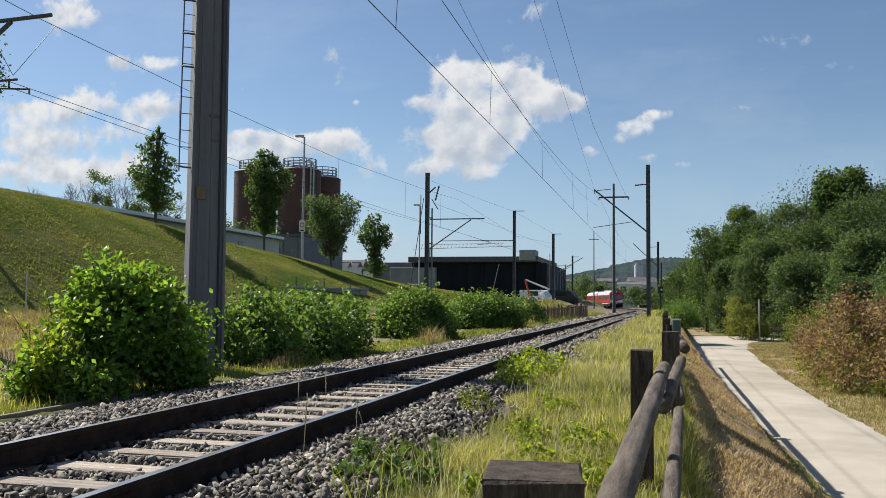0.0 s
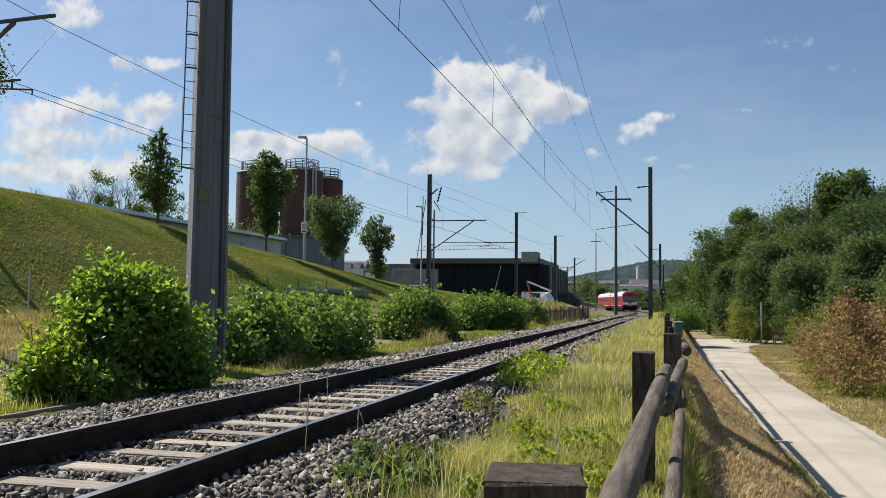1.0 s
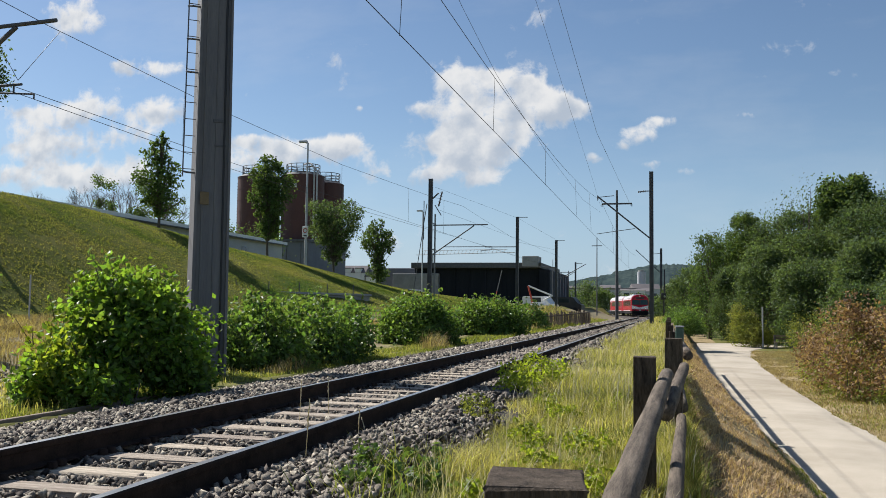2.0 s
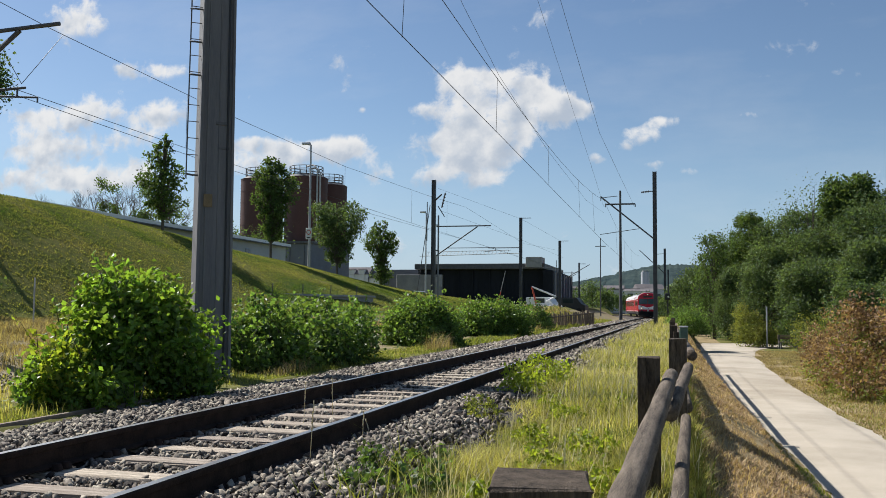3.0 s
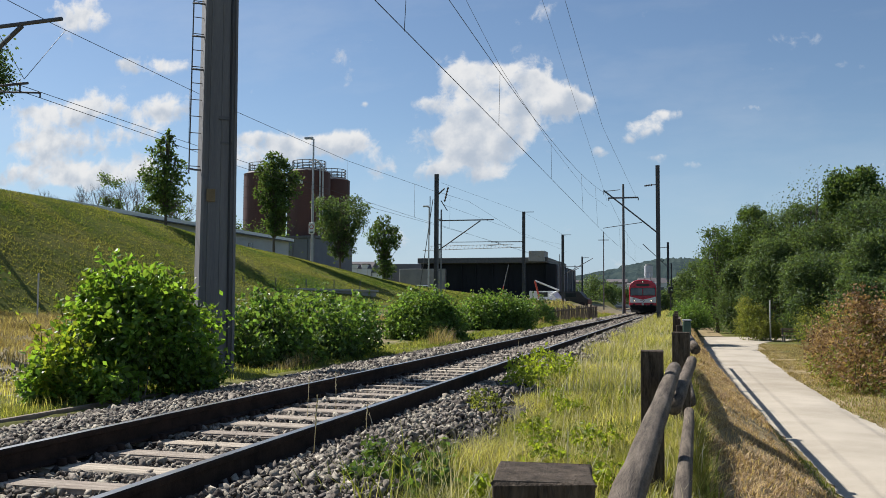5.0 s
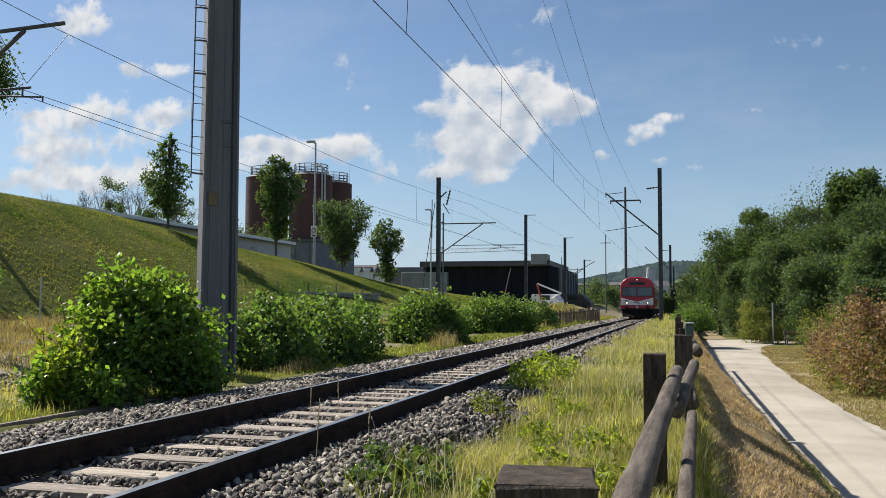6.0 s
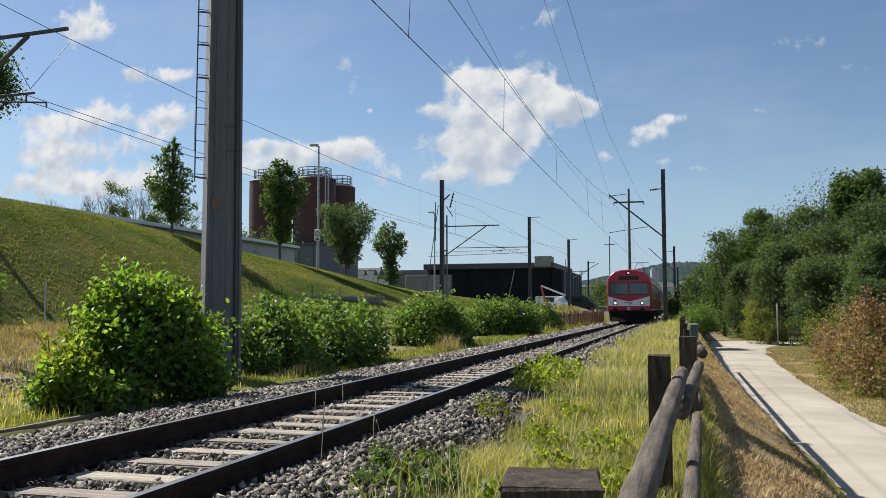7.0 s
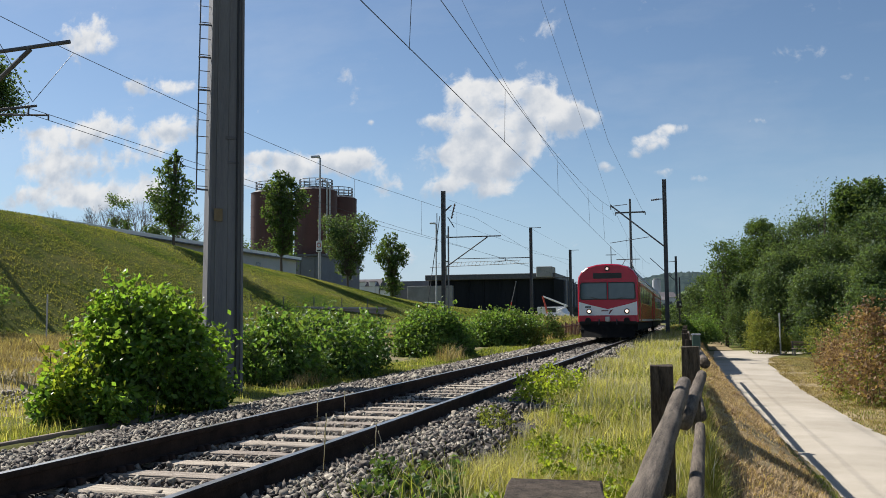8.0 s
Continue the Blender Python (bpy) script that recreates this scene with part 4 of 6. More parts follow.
def build_wires():
    contact = "thin dark contact wire hanging above the track"
    wire("contact_wire", [(-3.72, -12, 4.88), (-3.74, 20, 4.85), (-3.9, 52, 4.9), (-3.6, 100, 4.9)], 0.007, contact)
    top = sag((-3.6, -8, 7.35), (-3.9, 52, 7.35), 1.32) + sag((-3.9, 52, 7.35), (-3.7, 100, 7.0), 0.7)[1:]
    wire("messenger_wire", top, 0.0065, "thin messenger wire sagging above the contact wire")
    wire("feeder_wire", [(-3.62, 4, 8.3), (-3.7, 15.6, 6.52), (-3.7, 19, 6.12), (-3.72, 27, 5.85), (-3.8, 40, 5.9), (-3.9, 52, 6.6)], 0.004, "thin feeder wire beside the messenger wire")
    for y in (12.0, 19.0, 27.5, 37.0, 44.0, 62.0, 72.0, 84.0):
        i = max(k for k in range(len(top) - 1) if top[k].y <= y)
        p = top[i].lerp(top[i + 1], (y - top[i].y) / (top[i + 1].y - top[i].y))
        wire("dropper", [p, (-3.76, y, 4.86)], 0.005, "thin dropper between messenger and contact wire")
    power = "thin power line between tall masts"
    wire("power_line", [(-4.9, 25, 16.5), (-4.84, 40, 14.83), (-4.77, 60, 12.9), (-4.37, 80, 12.45), (-4.1, 98, 12.25)], 0.010, power)
    wire("power_line", [(-5.9, 25, 17.4), (-6.09, 40, 15.6), (-6.4, 58, 14.3), (-6.75, 78, 13.0), (-7.35, 98, 12.25)], 0.008, power)
    # second line
    wire("messenger_wire", [(-12.9, -10, 8.2), (-13.1, 4, 7.6), (-13.3, 16.5, 7.08), (-13.3, 24.9, 6.91), (-13.3, 34.7, 6.89), (-13.3, 48.1, 7.31), (-13.3, 57, 7.7), (-13.3, 80, 7.0), (-13.3, 105, 8.0)], 0.0075, "thin messenger wire of the second line")
    wire("contact_wire", [(-13.0, -10, 5.5), (-13.25, 16, 5.46), (-13.3, 25, 5.42), (-13.3, 45, 5.45), (-13.5, 57, 5.6), (-13.5, 105, 5.8)], 0.007, "thin dark contact wire of the second line")
    wire("contact_wire", [(-13.5, -10, 5.6), (-13.35, 16, 5.37), (-13.3, 25, 5.22), (-13.3, 38, 5.25), (-13.2, 57, 5.5), (-12.8, 105, 5.7)], 0.007, "thin dark contact wire of the second line")
    wire("feeder_wire", [(-15.2, 57, 9.0), (-13.4, 80, 9.2), (-12.6, 105, 8.9)], 0.007, "thin feeder wire at the mast heads")
    wire("feeder_wire", [(-15.0, 57, 7.5), (-13.4, 80, 7.3), (-12.6, 105, 7.1)], 0.007, "thin feeder wire between masts")
    wire("dropper", [(-13.3, 16.9, 7.07), (-13.6, 16, 5.74)], 0.007, "slanting dropper of the second line")
    wire("dropper", [(-13.25, 14.0, 7.18), (-13.6, 16, 5.74)], 0.007, "slanting dropper of the second line")
    for y, a, b in ((22.2, 6.95, 5.43), (34.7, 6.89, 5.43), (44.5, 7.2, 5.45), (52, 7.5, 5.5)):
        wire("dropper", [(-13.3, y, a), (-13.3, y, b)], 0.006, "thin dropper of the second line")


build_wires()


def street_lamp(x, y, z0, z1, r, sign=False):
    p = thing("street_lamp", pose(x, y, z0), "tall slim grey street lamp on the grassy bank", "street lamp")
    h = z1 - z0
    part("pole", tube((0, 0, -0.2), (0, 0, h), r, r * 0.6, 10), M["train_grey"], p)
    part("arm", tube((0.05, 0, h - 0.05), (-0.5, 0, h + 0.12), r * 0.5, n=8), M["train_grey"], p)
    part("lamp_head", box((-0.75, -0.14, h + 0.02), (-0.05, 0.14, h + 0.2), 0.05, segments=2), M["train_grey"], p, "flat grey lamp head")
    if sign:
        s = part("sign_board", box((-0.24, -0.16, h * 0.235), (0.24, -0.12, h * 0.325), 0.02), M["white_paint"], p, "white square speed zone sign")
        bm = bmesh.new()
        n = 24
        for r0, r1 in ((0.13, 0.19),):
            a = [bm.verts.new((r0 * math.cos(k * math.tau / n), -0.165, h * 0.29 + r0 * math.sin(k * math.tau / n))) for k in range(n)]
            b = [bm.verts.new((r1 * math.cos(k * math.tau / n), -0.165, h * 0.29 + r1 * math.sin(k * math.tau / n))) for k in range(n)]
            for k in range(n):
                bm.faces.new((a[k], a[(k + 1) % n], b[(k + 1) % n], b[k]))
        part("ring", bm, M["red_paint"], s)
        part("bar", box((-0.15, -0.168, h * 0.242), (0.15, -0.162, h * 0.252)), M["black_paint"], s)


street_lamp(-27.4, 64, 4.0, 13.7, 0.11, True)
street_lamp(-28.1, 100, 1.8, 12.2, 0.10)


# ---- buildings ----
def silo(x, y, z0, z1, r):
    s = thing("silo", pose(x, y, z0), "tall red-brown silo with a railing on its roof", "silo")
    h = z1 - z0
    part("tank", tube((0, 0, 0), (0, 0, h), r, n=48), M["silo"], s, "red-brown ribbed cladding")
    for zz in np.linspace(1.5, h - 0.3, 6):
        part("hoop", tube((0, 0, zz), (0, 0, zz + 0.08), r + 0.03, n=48), M["silo"], s)
    part("roof", tube((0, 0, h), (0, 0, h + 0.35), r * 1.02, r * 0.8, n=48), M["dark_steel"], s, "dark roof edge")
    rr = 0.78 * r
    rl = part("railing", tube((0, 0, h + 0.3), (0, 0, h + 0.45), rr, n=24), M["dark_steel"], s, "dark steel railing")
    for zz in (0.75, 1.2, 1.65):
        part("rail", rod([(rr * math.cos(a * math.tau / 24), rr * math.sin(a * math.tau / 24), h + zz) for a in range(25)], 0.055, 5), M["dark_steel"], rl)
    for a in range(16):
        c, q = math.cos(a * math.tau / 16) * rr, math.sin(a * math.tau / 16) * rr
        part("baluster", tube((c, q, h + 0.3), (c, q, h + 1.7), 0.05, n=5), M["dark_steel"], rl)
    return s


s1 = silo(-60.0, 122, 10, 20.1, 3.15)
s2 = silo(-52.0, 120, 10, 19.85, 3.1)
s3 = silo(-51.3, 127, 10, 19.6, 2.8)
for k in range(22):
    part("ladder_rung", tube((-2.9, -1.25, 0.3 + 0.42 * k), (-2.55, -1.95, 0.3 + 0.42 * k), 0.05, n=5), M["dark_steel"], s1)
part("sign", box((-1.0, -3.14, 7.9), (0.35, -3.05, 8.45), 0.02), M["white_paint"], s2, "white board with unreadable lettering")
for dx, top in ((2.6, 10.6), (3.05, 10.2)):
    part("pipe", strand([Vector(p) for p in ((dx, -2.1, 0.4), (dx, -2.1, top), (dx - 0.3, -2.0, top + 0.6), (dx - 0.9, -1.7, top + 0.95), (dx - 2.2, -0.8, top + 0.9))], 0.12, 8), M["train_grey"], s2, "pale vertical pipe")


def wall_window(parent, lo, hi):
    part("window", box(lo, hi, 0.01), M["glass_dark"], parent, "dark window pane")


fb = thing("factory_base", None, "grey industrial block beneath the silos", "building")
part("wall", box((-58.5, 116, 0), (-49.3, 131, 10.0), 0.05), M["grey_wall"], fb, "grey panelled wall")
part("wall", box((-64, 118.5, 0), (-58.4, 131, 10.0), 0.05), M["grey_wall"], fb)
part("roof", box((-58.8, 115.7, 10.0), (-49.1, 131.3, 10.35), 0.03), M["dark_steel"], fb)
part("lower_band", box((-58.6, 115.8, 0), (-49.2, 116.05, 6.2), 0.02), M["dark_clad"], fb, "dark lower cladding")
for x in np.arange(-57, -49.6, 2.2):
    part("joint", box((x, 115.93, 6.3), (x + 0.06, 116.02, 9.9)), M["dark_steel"], fb)

lb = thing("long_building", None, "long low pale building with a light metal roof", "building")
part("wall", box((-52, 30.5, 0), (-39.0, 85, 7.25), 0.03), M["pale_wall"], lb, "pale grey rendered wall")
bm = bmesh.new()
V = [(-38.6, 30, 7.25), (-38.6, 85.4, 7.25), (-45.5, 85.4, 8.3), (-45.5, 30, 8.3), (-52.4, 30, 7.25), (-52.4, 85.4, 7.25)]
vv = [bm.verts.new(p) for p in V] + [bm.verts.new((p[0], p[1], p[2] + 0.3)) for p in V]
for q in ((0, 1, 2, 3), (3, 2, 5, 4), (6, 9, 8, 7), (9, 10, 11, 8), (0, 6, 7, 1), (1, 7, 8, 2), (2, 8, 11, 5), (5, 11, 10, 4), (4, 10, 9, 3), (3, 9, 6, 0)):
    bm.faces.new([vv[k] for k in q])
part("roof", bm, M["roof_light"], lb, "light metal roof")
part("gutter", tube((-38.55, 30, 7.2), (-38.55, 85.4, 7.2), 0.07, n=6), M["dark_steel"], lb)
for y in (66, 68.6, 72, 76):
    wall_window(lb, (-39.05, y, 5.6), (-38.97, y + 0.9, 6.5))

hall = thing("industrial_hall", None, "low dark industrial hall with a flat roof and open bays", "building")
part("wall", box((-39, 134.4, 0), (-19, 156, 7.3), 0.05), M["dark_clad"], hall, "dark cladding")
part("roof_edge", box((-39.2, 133, 7.1), (-18.8, 156.3, 7.95), 0.06), M["dark_steel"], hall, "dark projecting roof edge")
part("annex", box((-47, 139, 0), (-39.05, 156, 7.35), 0.05), M["grey_wall"], hall, "grey side annex")
part("concrete_wall", box((-42.3, 133.5, 0), (-34.9, 138.1, 6.3), 0.05), M["concrete"], hall, "pale concrete wall block")
for x in (-32.5, -30.2, -27.6, -25.2, -23.0):
    part("column", box((x, 134.1, 0), (x + 0.18, 134.39, 7.0), 0.02), M["dark_clad"], hall)
part("roof_unit", box((-21.6, 132.4, 7.35), (-19.2, 136, 8.9), 0.05), M["concrete"], hall, "pale box-shaped roof unit")
part("side_wall", box((-19.1, 133, 0), (-17.6, 160, 6.9), 0.05), M["dark_clad"], hall)
for k in range(7):
    part("pilaster", box((-17.65, 134 + 3.6 * k, 0), (-17.3, 134.8 + 3.6 * k, 6.8 - 0.05 * k), 0.02), M["grey_wall"], hall)
for k, x in enumerate((-33.5, -31.2, -28.6, -26.2, -24.0)):
    part("gate", box((x + 0.4, 134.3, 0.4), (x + 1.9, 134.38, 5.2), 0.02), M["dark_clad"], hall, "dark roller gate")


def house(x, y, z, w, d, h, wall, rise=2.0, turn=0, n=2):
    b = thing("house", pose(x, y, z, 0, 0, turn), "distant small house with a pitched roof", "house")
    part("wall", box((-w / 2, -d / 2, -2), (w / 2, d / 2, h), 0.03), wall, b)
    bm = bmesh.new()
    e = 0.4
    p = [(-w / 2 - e, -d / 2 - e, h - .1), (w / 2 + e, -d / 2 - e, h - .1), (w / 2 + e, 0, h + rise), (-w / 2 - e, 0, h + rise), (-w / 2 - e, d / 2 + e, h - .1), (w / 2 + e, d / 2 + e, h - .1)]
    v = [bm.verts.new(q) for q in p]
    for q in ((0, 1, 2, 3), (3, 2, 5, 4), (0, 3, 4), (1, 5, 2), (0, 4, 5, 1)):
        bm.faces.new([v[k] for k in q])
    part("roof", bm, M["roof_far"], b, "brownish tiled roof")
    for k in range(n):
        xx = -w / 2 + w * (k + 0.5) / n
        part("window", box((xx - w * 0.12, -d / 2 - 0.05, h * 0.35), (xx + w * 0.12, -d / 2 + 0.02, h * 0.75)), M["glass_dark"], b)
    return b


for hx, hw in ((-108.5, 8.5), (-101.5, 4.5)):
    hs = house(hx, 300, 2.0, hw, 8, 11.0 if hw > 5 else 9.6, M["white_wall"], 2.6, 0, 3)
    for dx in ((-1.9, 1.9) if hw > 5 else ()):
        part("dormer", box((dx - 1.1, -4.3, 8.0), (dx + 1.1, -1.0, 12.4), 0.05), M["white_wall"], hs, "white gabled dormer")
        part("dormer_roof", box((dx - 1.3, -4.5, 12.4), (dx + 1.3, -0.8, 12.7), 0.1), M["roof_far"], hs)
# the town in the distance
house(-14.0, 352, 4, 9, 8, 4.6, M["white_wall"], 0.6)
for k, (x, y, w, h, c) in enumerate([(-26, 420, 14, 8, "grey_wall"), (-38, 440, 12, 9, "pale_wall"), (-46, 470, 12, 10, "white_wall"), (-33, 480, 10, 13, "pale_wall"), (-22, 470, 12, 12, "white_wall"),
                                     (-8, 500, 14, 9, "pale_wall"), (2, 520, 10, 14, "white_wall"), (-2, 560, 16, 17, "pale_wall"), (-52, 520, 14, 14, "pale_wall"), (-18, 540, 16, 16, "grey_wall"), (-60, 560, 12, 17, "white_wall"), (-8, 420, 16, 7, "grey_wall")]):
    house(x, y, 1, w * 0.55, 8, h * 0.75, M[c], 2.0, 8 * (k % 3), 3)
rng = random.Random(77)
for k in range(22):
    x, y = rng.uniform(-62, 10), rng.uniform(400, 620)
    house(x, y, 2 + (y - 400) * 0.022, rng.uniform(6, 13), 8, rng.uniform(4.5, 8.5), M[rng.choice(("pale_wall", "white_wall", "grey_wall", "pale_wall"))], rng.uniform(1.2, 2.6), rng.uniform(-25, 25), rng.choice((2, 3, 4)))
wh = thing("warehouse", pose(-30, 385, 2), "long pale grey warehouse in the distant town", "building")
part("wall", box((-14, -8, -2), (16, 8, 7.5), 0.05), M["pale_wall"], wh)
part("roof", box((-14.4, -8.4, 7.5), (16.4, 8.4, 8.1), 0.05), M["roof_far"], wh)
for k in range(8):
    part("window", box((-12.5 + 3.5 * k, -8.06, 3.6), (-10.6 + 3.5 * k, -7.98, 5.2)), M["glass_dark"], wh)
tw = thing("grain_tower", pose(-15.3, 500, 0), "tall grey concrete tower in the distant town", "tower")
part("shaft", tube((0, 0, 0), (0, 0, 22), 2.3, n=24), M["pale_wall"], tw)
part("cap", tube((0, 0, 22), (0, 0, 22.9), 1.7, n=24), M["concrete"], tw)

# tower crane jib behind the hall
cr = thing("tower_crane", pose(-60, 222, 0), "distant tower crane with a pale lattice jib", "crane")
part("mast", box((-0.5, -0.5, 0), (0.5, 0.5, 15), 0.05), M["train_grey"], cr)
jib = part("jib", rod([(-4, 0, 14.6), (22, 0, 15.2)], 0.09, 5), M["train_grey"], cr)
part("chord", rod([(-2, 0, 15.7), (20, 0, 16.0)], 0.07, 5), M["train_grey"], jib)
for k in range(22):
    part("brace", tube((-2 + k, 0, 14.65 + 0.023 * k), (-1.5 + k, 0, 15.72 + 0.014 * k), 0.05, n=4), M["train_grey"], jib)

# retaining wall at the foot of the bank
rw = thing("retaining_wall", None, "low concrete wall with a pale coping at the foot of the bank", "wall")
a, b = Vector((-22.6, 41, 0)), Vector((-18.4, 53, 0))
d = (b - a).normalized()
turn = Matrix.Translation(a) @ d.to_track_quat("X", "Z").to_matrix().to_4x4()
part("wall", box((-8, -0.15, -0.5), ((b - a).length, 0.15, 1.62), 0.02), M["concrete"], rw, m=turn)
part("coping", box((-8, -0.25, 1.62), ((b - a).length + 0.1, 0.25, 1.76), 0.03), M["concrete"], rw, "pale concrete coping", m=turn)
for k in range(6):
    part("fence_post", tube((k * 2.4 - 1, -0.2, 1.0), (k * 2.4 - 1, -0.2, 2.3), 0.03, n=6), M["dark_steel"], rw, m=turn)

# picket fence, lift, vehicles in the yard
pf = thing("picket_fence", None, "brown weathered picket fence beside the yard", "fence")
rng = random.Random(9)
bm = box((-0.07, -0.03, -0.3), (0.07, 0.03, 0.75), 0.012)
me = bpy.data.meshes.new("picket")
bm.to_mesh(me)
bm.free()
me.materials.append(M["fence_brown"])
for k in range(46):
    u = k / 45
    ob = new("picket", me)
    ob.parent = pf
    x, y = -8.7 + 2.2 * u, 56 + 19 * u
    ob.matrix_local = pose(x, y, float(ground_z(x, y)) + 0.25 + 0.25 * u + rng.uniform(-.2, .12), 0, rng.uniform(-7, 7), 78)
part("fence_bar", tube((-8.7, 56.0, 0.35), (-6.5, 75, 0.75), 0.05, n=6), M["fence_brown"], pf)


def car(name, m, body, label, van=False):
    c = thing(name, m, label, "car")
    w, l = 0.88, 2.15
    prof = [(-l, 0.35), (-l, 0.85), (-l * 0.95, 0.98), (-l * 0.55, 1.02), (-l * 0.28, 1.45), (l * 0.45, 1.5), (l * 0.82, 1.05), (l, 0.95), (l, 0.35)] if not van else \
           [(-l, 0.35), (-l, 1.0), (-l * 0.75, 1.15), (-l * 0.5, 1.9), (-l * 0.4, 2.0), (l * 0.97, 2.0), (l, 1.9), (l, 0.35)]
    bm = bmesh.new()
    A, B = [bm.verts.new((-w, y, z)) for y, z in prof], [bm.verts.new((w, y, z)) for y, z in prof]
    n = len(prof)
    for k in range(n):
        bm.faces.new((A[k], A[(k + 1) % n], B[(k + 1) % n], B[k]))
    bm.faces.new(A[::-1])
    bm.faces.new(B)
    bmesh.ops.bevel(bm, geom=list(bm.edges), offset=0.06, segments=2, affect="EDGES")
    part("body", bm, body, c)
    top = 1.42 if not van else 1.85
    lo = 1.05 if not van else 1.25
    for sx in (-1, 1):
        part("side_window", box((sx * w - 0.02, -l * 0.25, lo), (sx * w + 0.02, l * 0.4, top), 0.01), M["glass_dark"], c)
        for yy in (-l * 0.62, l * 0.62):
            part("wheel", tube((sx * (w - 0.18), yy, 0.32), (sx * (w + 0.02), yy, 0.32), 0.32, n=16), M["tyre"], c)
    part("windscreen", box((-w * 0.85, -l * 0.46, lo), (w * 0.85, -l * 0.40, top - 0.05), 0.01, turn=None), M["glass_dark"], c)


car("parked_car", pose(-30.8, 106, float(ground_z(-30.8, 106)) - 0.02, 0, 0, 35), M["car_silver"], "silver parked car behind the bushes")
car("parked_van", pose(-13.2, 118, 0.6, 0, 0, 80), M["black_paint"], "dark van parked in the yard", True)
car("parked_van", pose(-15.9, 112, 0.55, 0, 0, 70), M["white_paint"], "white van parked beside a boom lift", True)
lift = thing("boom_lift", pose(-15.5, 109, 0.5), "red and white boom lift folded over the yard", "lift")
part("chassis", box((-1.2, -0.9, 0.3), (1.2, 0.9, 1.0), 0.08), M["white_paint"], lift)
part("lower_boom", tube((-0.9, 0, 1.0), (-1.5, 0, 3.3), 0.11, n=6), M["red_paint"], lift)
part("upper_boom", tube((-1.5, 0, 3.3), (1.5, 0, 2.1), 0.10, n=6), M["white_paint"], lift, "white upper boom")
part("jib", tube((1.5, 0, 2.1), (0.3, 0, 1.5), 0.09, n=6), M["white_paint"], lift)
part("basket", box((-0.9, -0.5, 0.9), (0.6, 0.5, 1.3), 0.03), M["white_paint"], lift)
for sx in (-0.8, 0.8):
    for sy in (-0.9, 0.9):
        part("wheel", tube((sx, sy - 0.12, 0.35), (sx, sy + 0.12, 0.35), 0.35, n=14), M["tyre"], lift)
bar = thing("level_barrier", pose(-17.6, 92, 1.5), "raised grey barrier boom with a red foot", "barrier")
for k in range(6):
    part("stripe", tube((-0.3 + 0.13 * k, 0, 0.2 + 0.55 * k), (-0.17 + 0.13 * k, 0, 0.75 + 0.55 * k), 0.045, n=6), M["red_paint" if k < 2 else "galvanised"], bar)
sg = thing("railway_signal", pose(-0.62, 88, -0.1), "small black railway signal head on a slim post", "signal")
part("post", tube((0, 0, 0), (0, 0, 2.6), 0.06, n=8), M["black_paint"], sg)
part("signal_head", box((-0.25, -0.15, 2.1), (0.25, 0.15, 2.75), 0.08, segments=2), M["black_paint"], sg, "black signal head")
part("lens", tube((0.08, -0.2, 2.42), (0.08, -0.14, 2.42), 0.09, n=12), M["white_paint"], sg)

# small things beside the path
bn = thing("waste_bin", pose(0.12, 12.6, -0.3), "small green waste bin on a post by the fence", "bin")
part("post", tube((0, 0, -0.3), (0, 0, 0.8), 0.03, n=8), M["dark_steel"], bn)
part("bin_body", box((-0.055, -0.07, 0.80), (0.055, 0.07, 1.04), 0.012), M["green_paint"], bn, "green metal bin body")
part("lid", box((-0.062, -0.08, 1.04), (0.062, 0.08, 1.06), 0.006), M["train_grey"], bn)
pp = thing("marker_post", pose(5.97, 63, -1.4), "thin grey post at the end of the path", "post")
part("post", tube((0, 0, 0), (0, 0, 2.7), 0.05, n=8), M["train_grey"], pp)
be = thing("bench", pose(7.1, 61, -1.42, 0, 0, 12), "weathered wooden bench under the trees", "bench")
for y in (-0.05, 0.1, 0.25):
    part("seat_slat", box((-0.6, y, 0.42), (0.6, y + 0.12, 0.46), 0.008), M["fence_brown"], be)
for z in (0.62, 0.78):
    part("back_slat", box((-0.6, 0.36, z), (0.6, 0.40, z + 0.12), 0.008), M["fence_brown"], be)
for x in (-0.5, 0.5):
    part("leg", box((x - 0.04, -0.05, 0), (x + 0.04, 0.05, 0.42), 0.006), M["dark_steel"], be)
    part("leg", box((x - 0.04, 0.33, 0), (x + 0.04, 0.40, 0.9), 0.006), M["dark_steel"], be)
wf = thing("wire_fence_post", pose(-19.6, 24, 0.3), "thin steel fence post in the dry field", "post")
part("post", tube((0, 0, -0.2), (0, 0, 1.55), 0.025, n=6), M["train_grey"], wf)
eb = thing("edging_board", None, "old timber edging board at the rim of the ballast", "edging")
part("board", box((-6.98, 4.5, -0.45), (-6.90, 11.5, -0.29), 0.01), M["fence_brown"], eb)


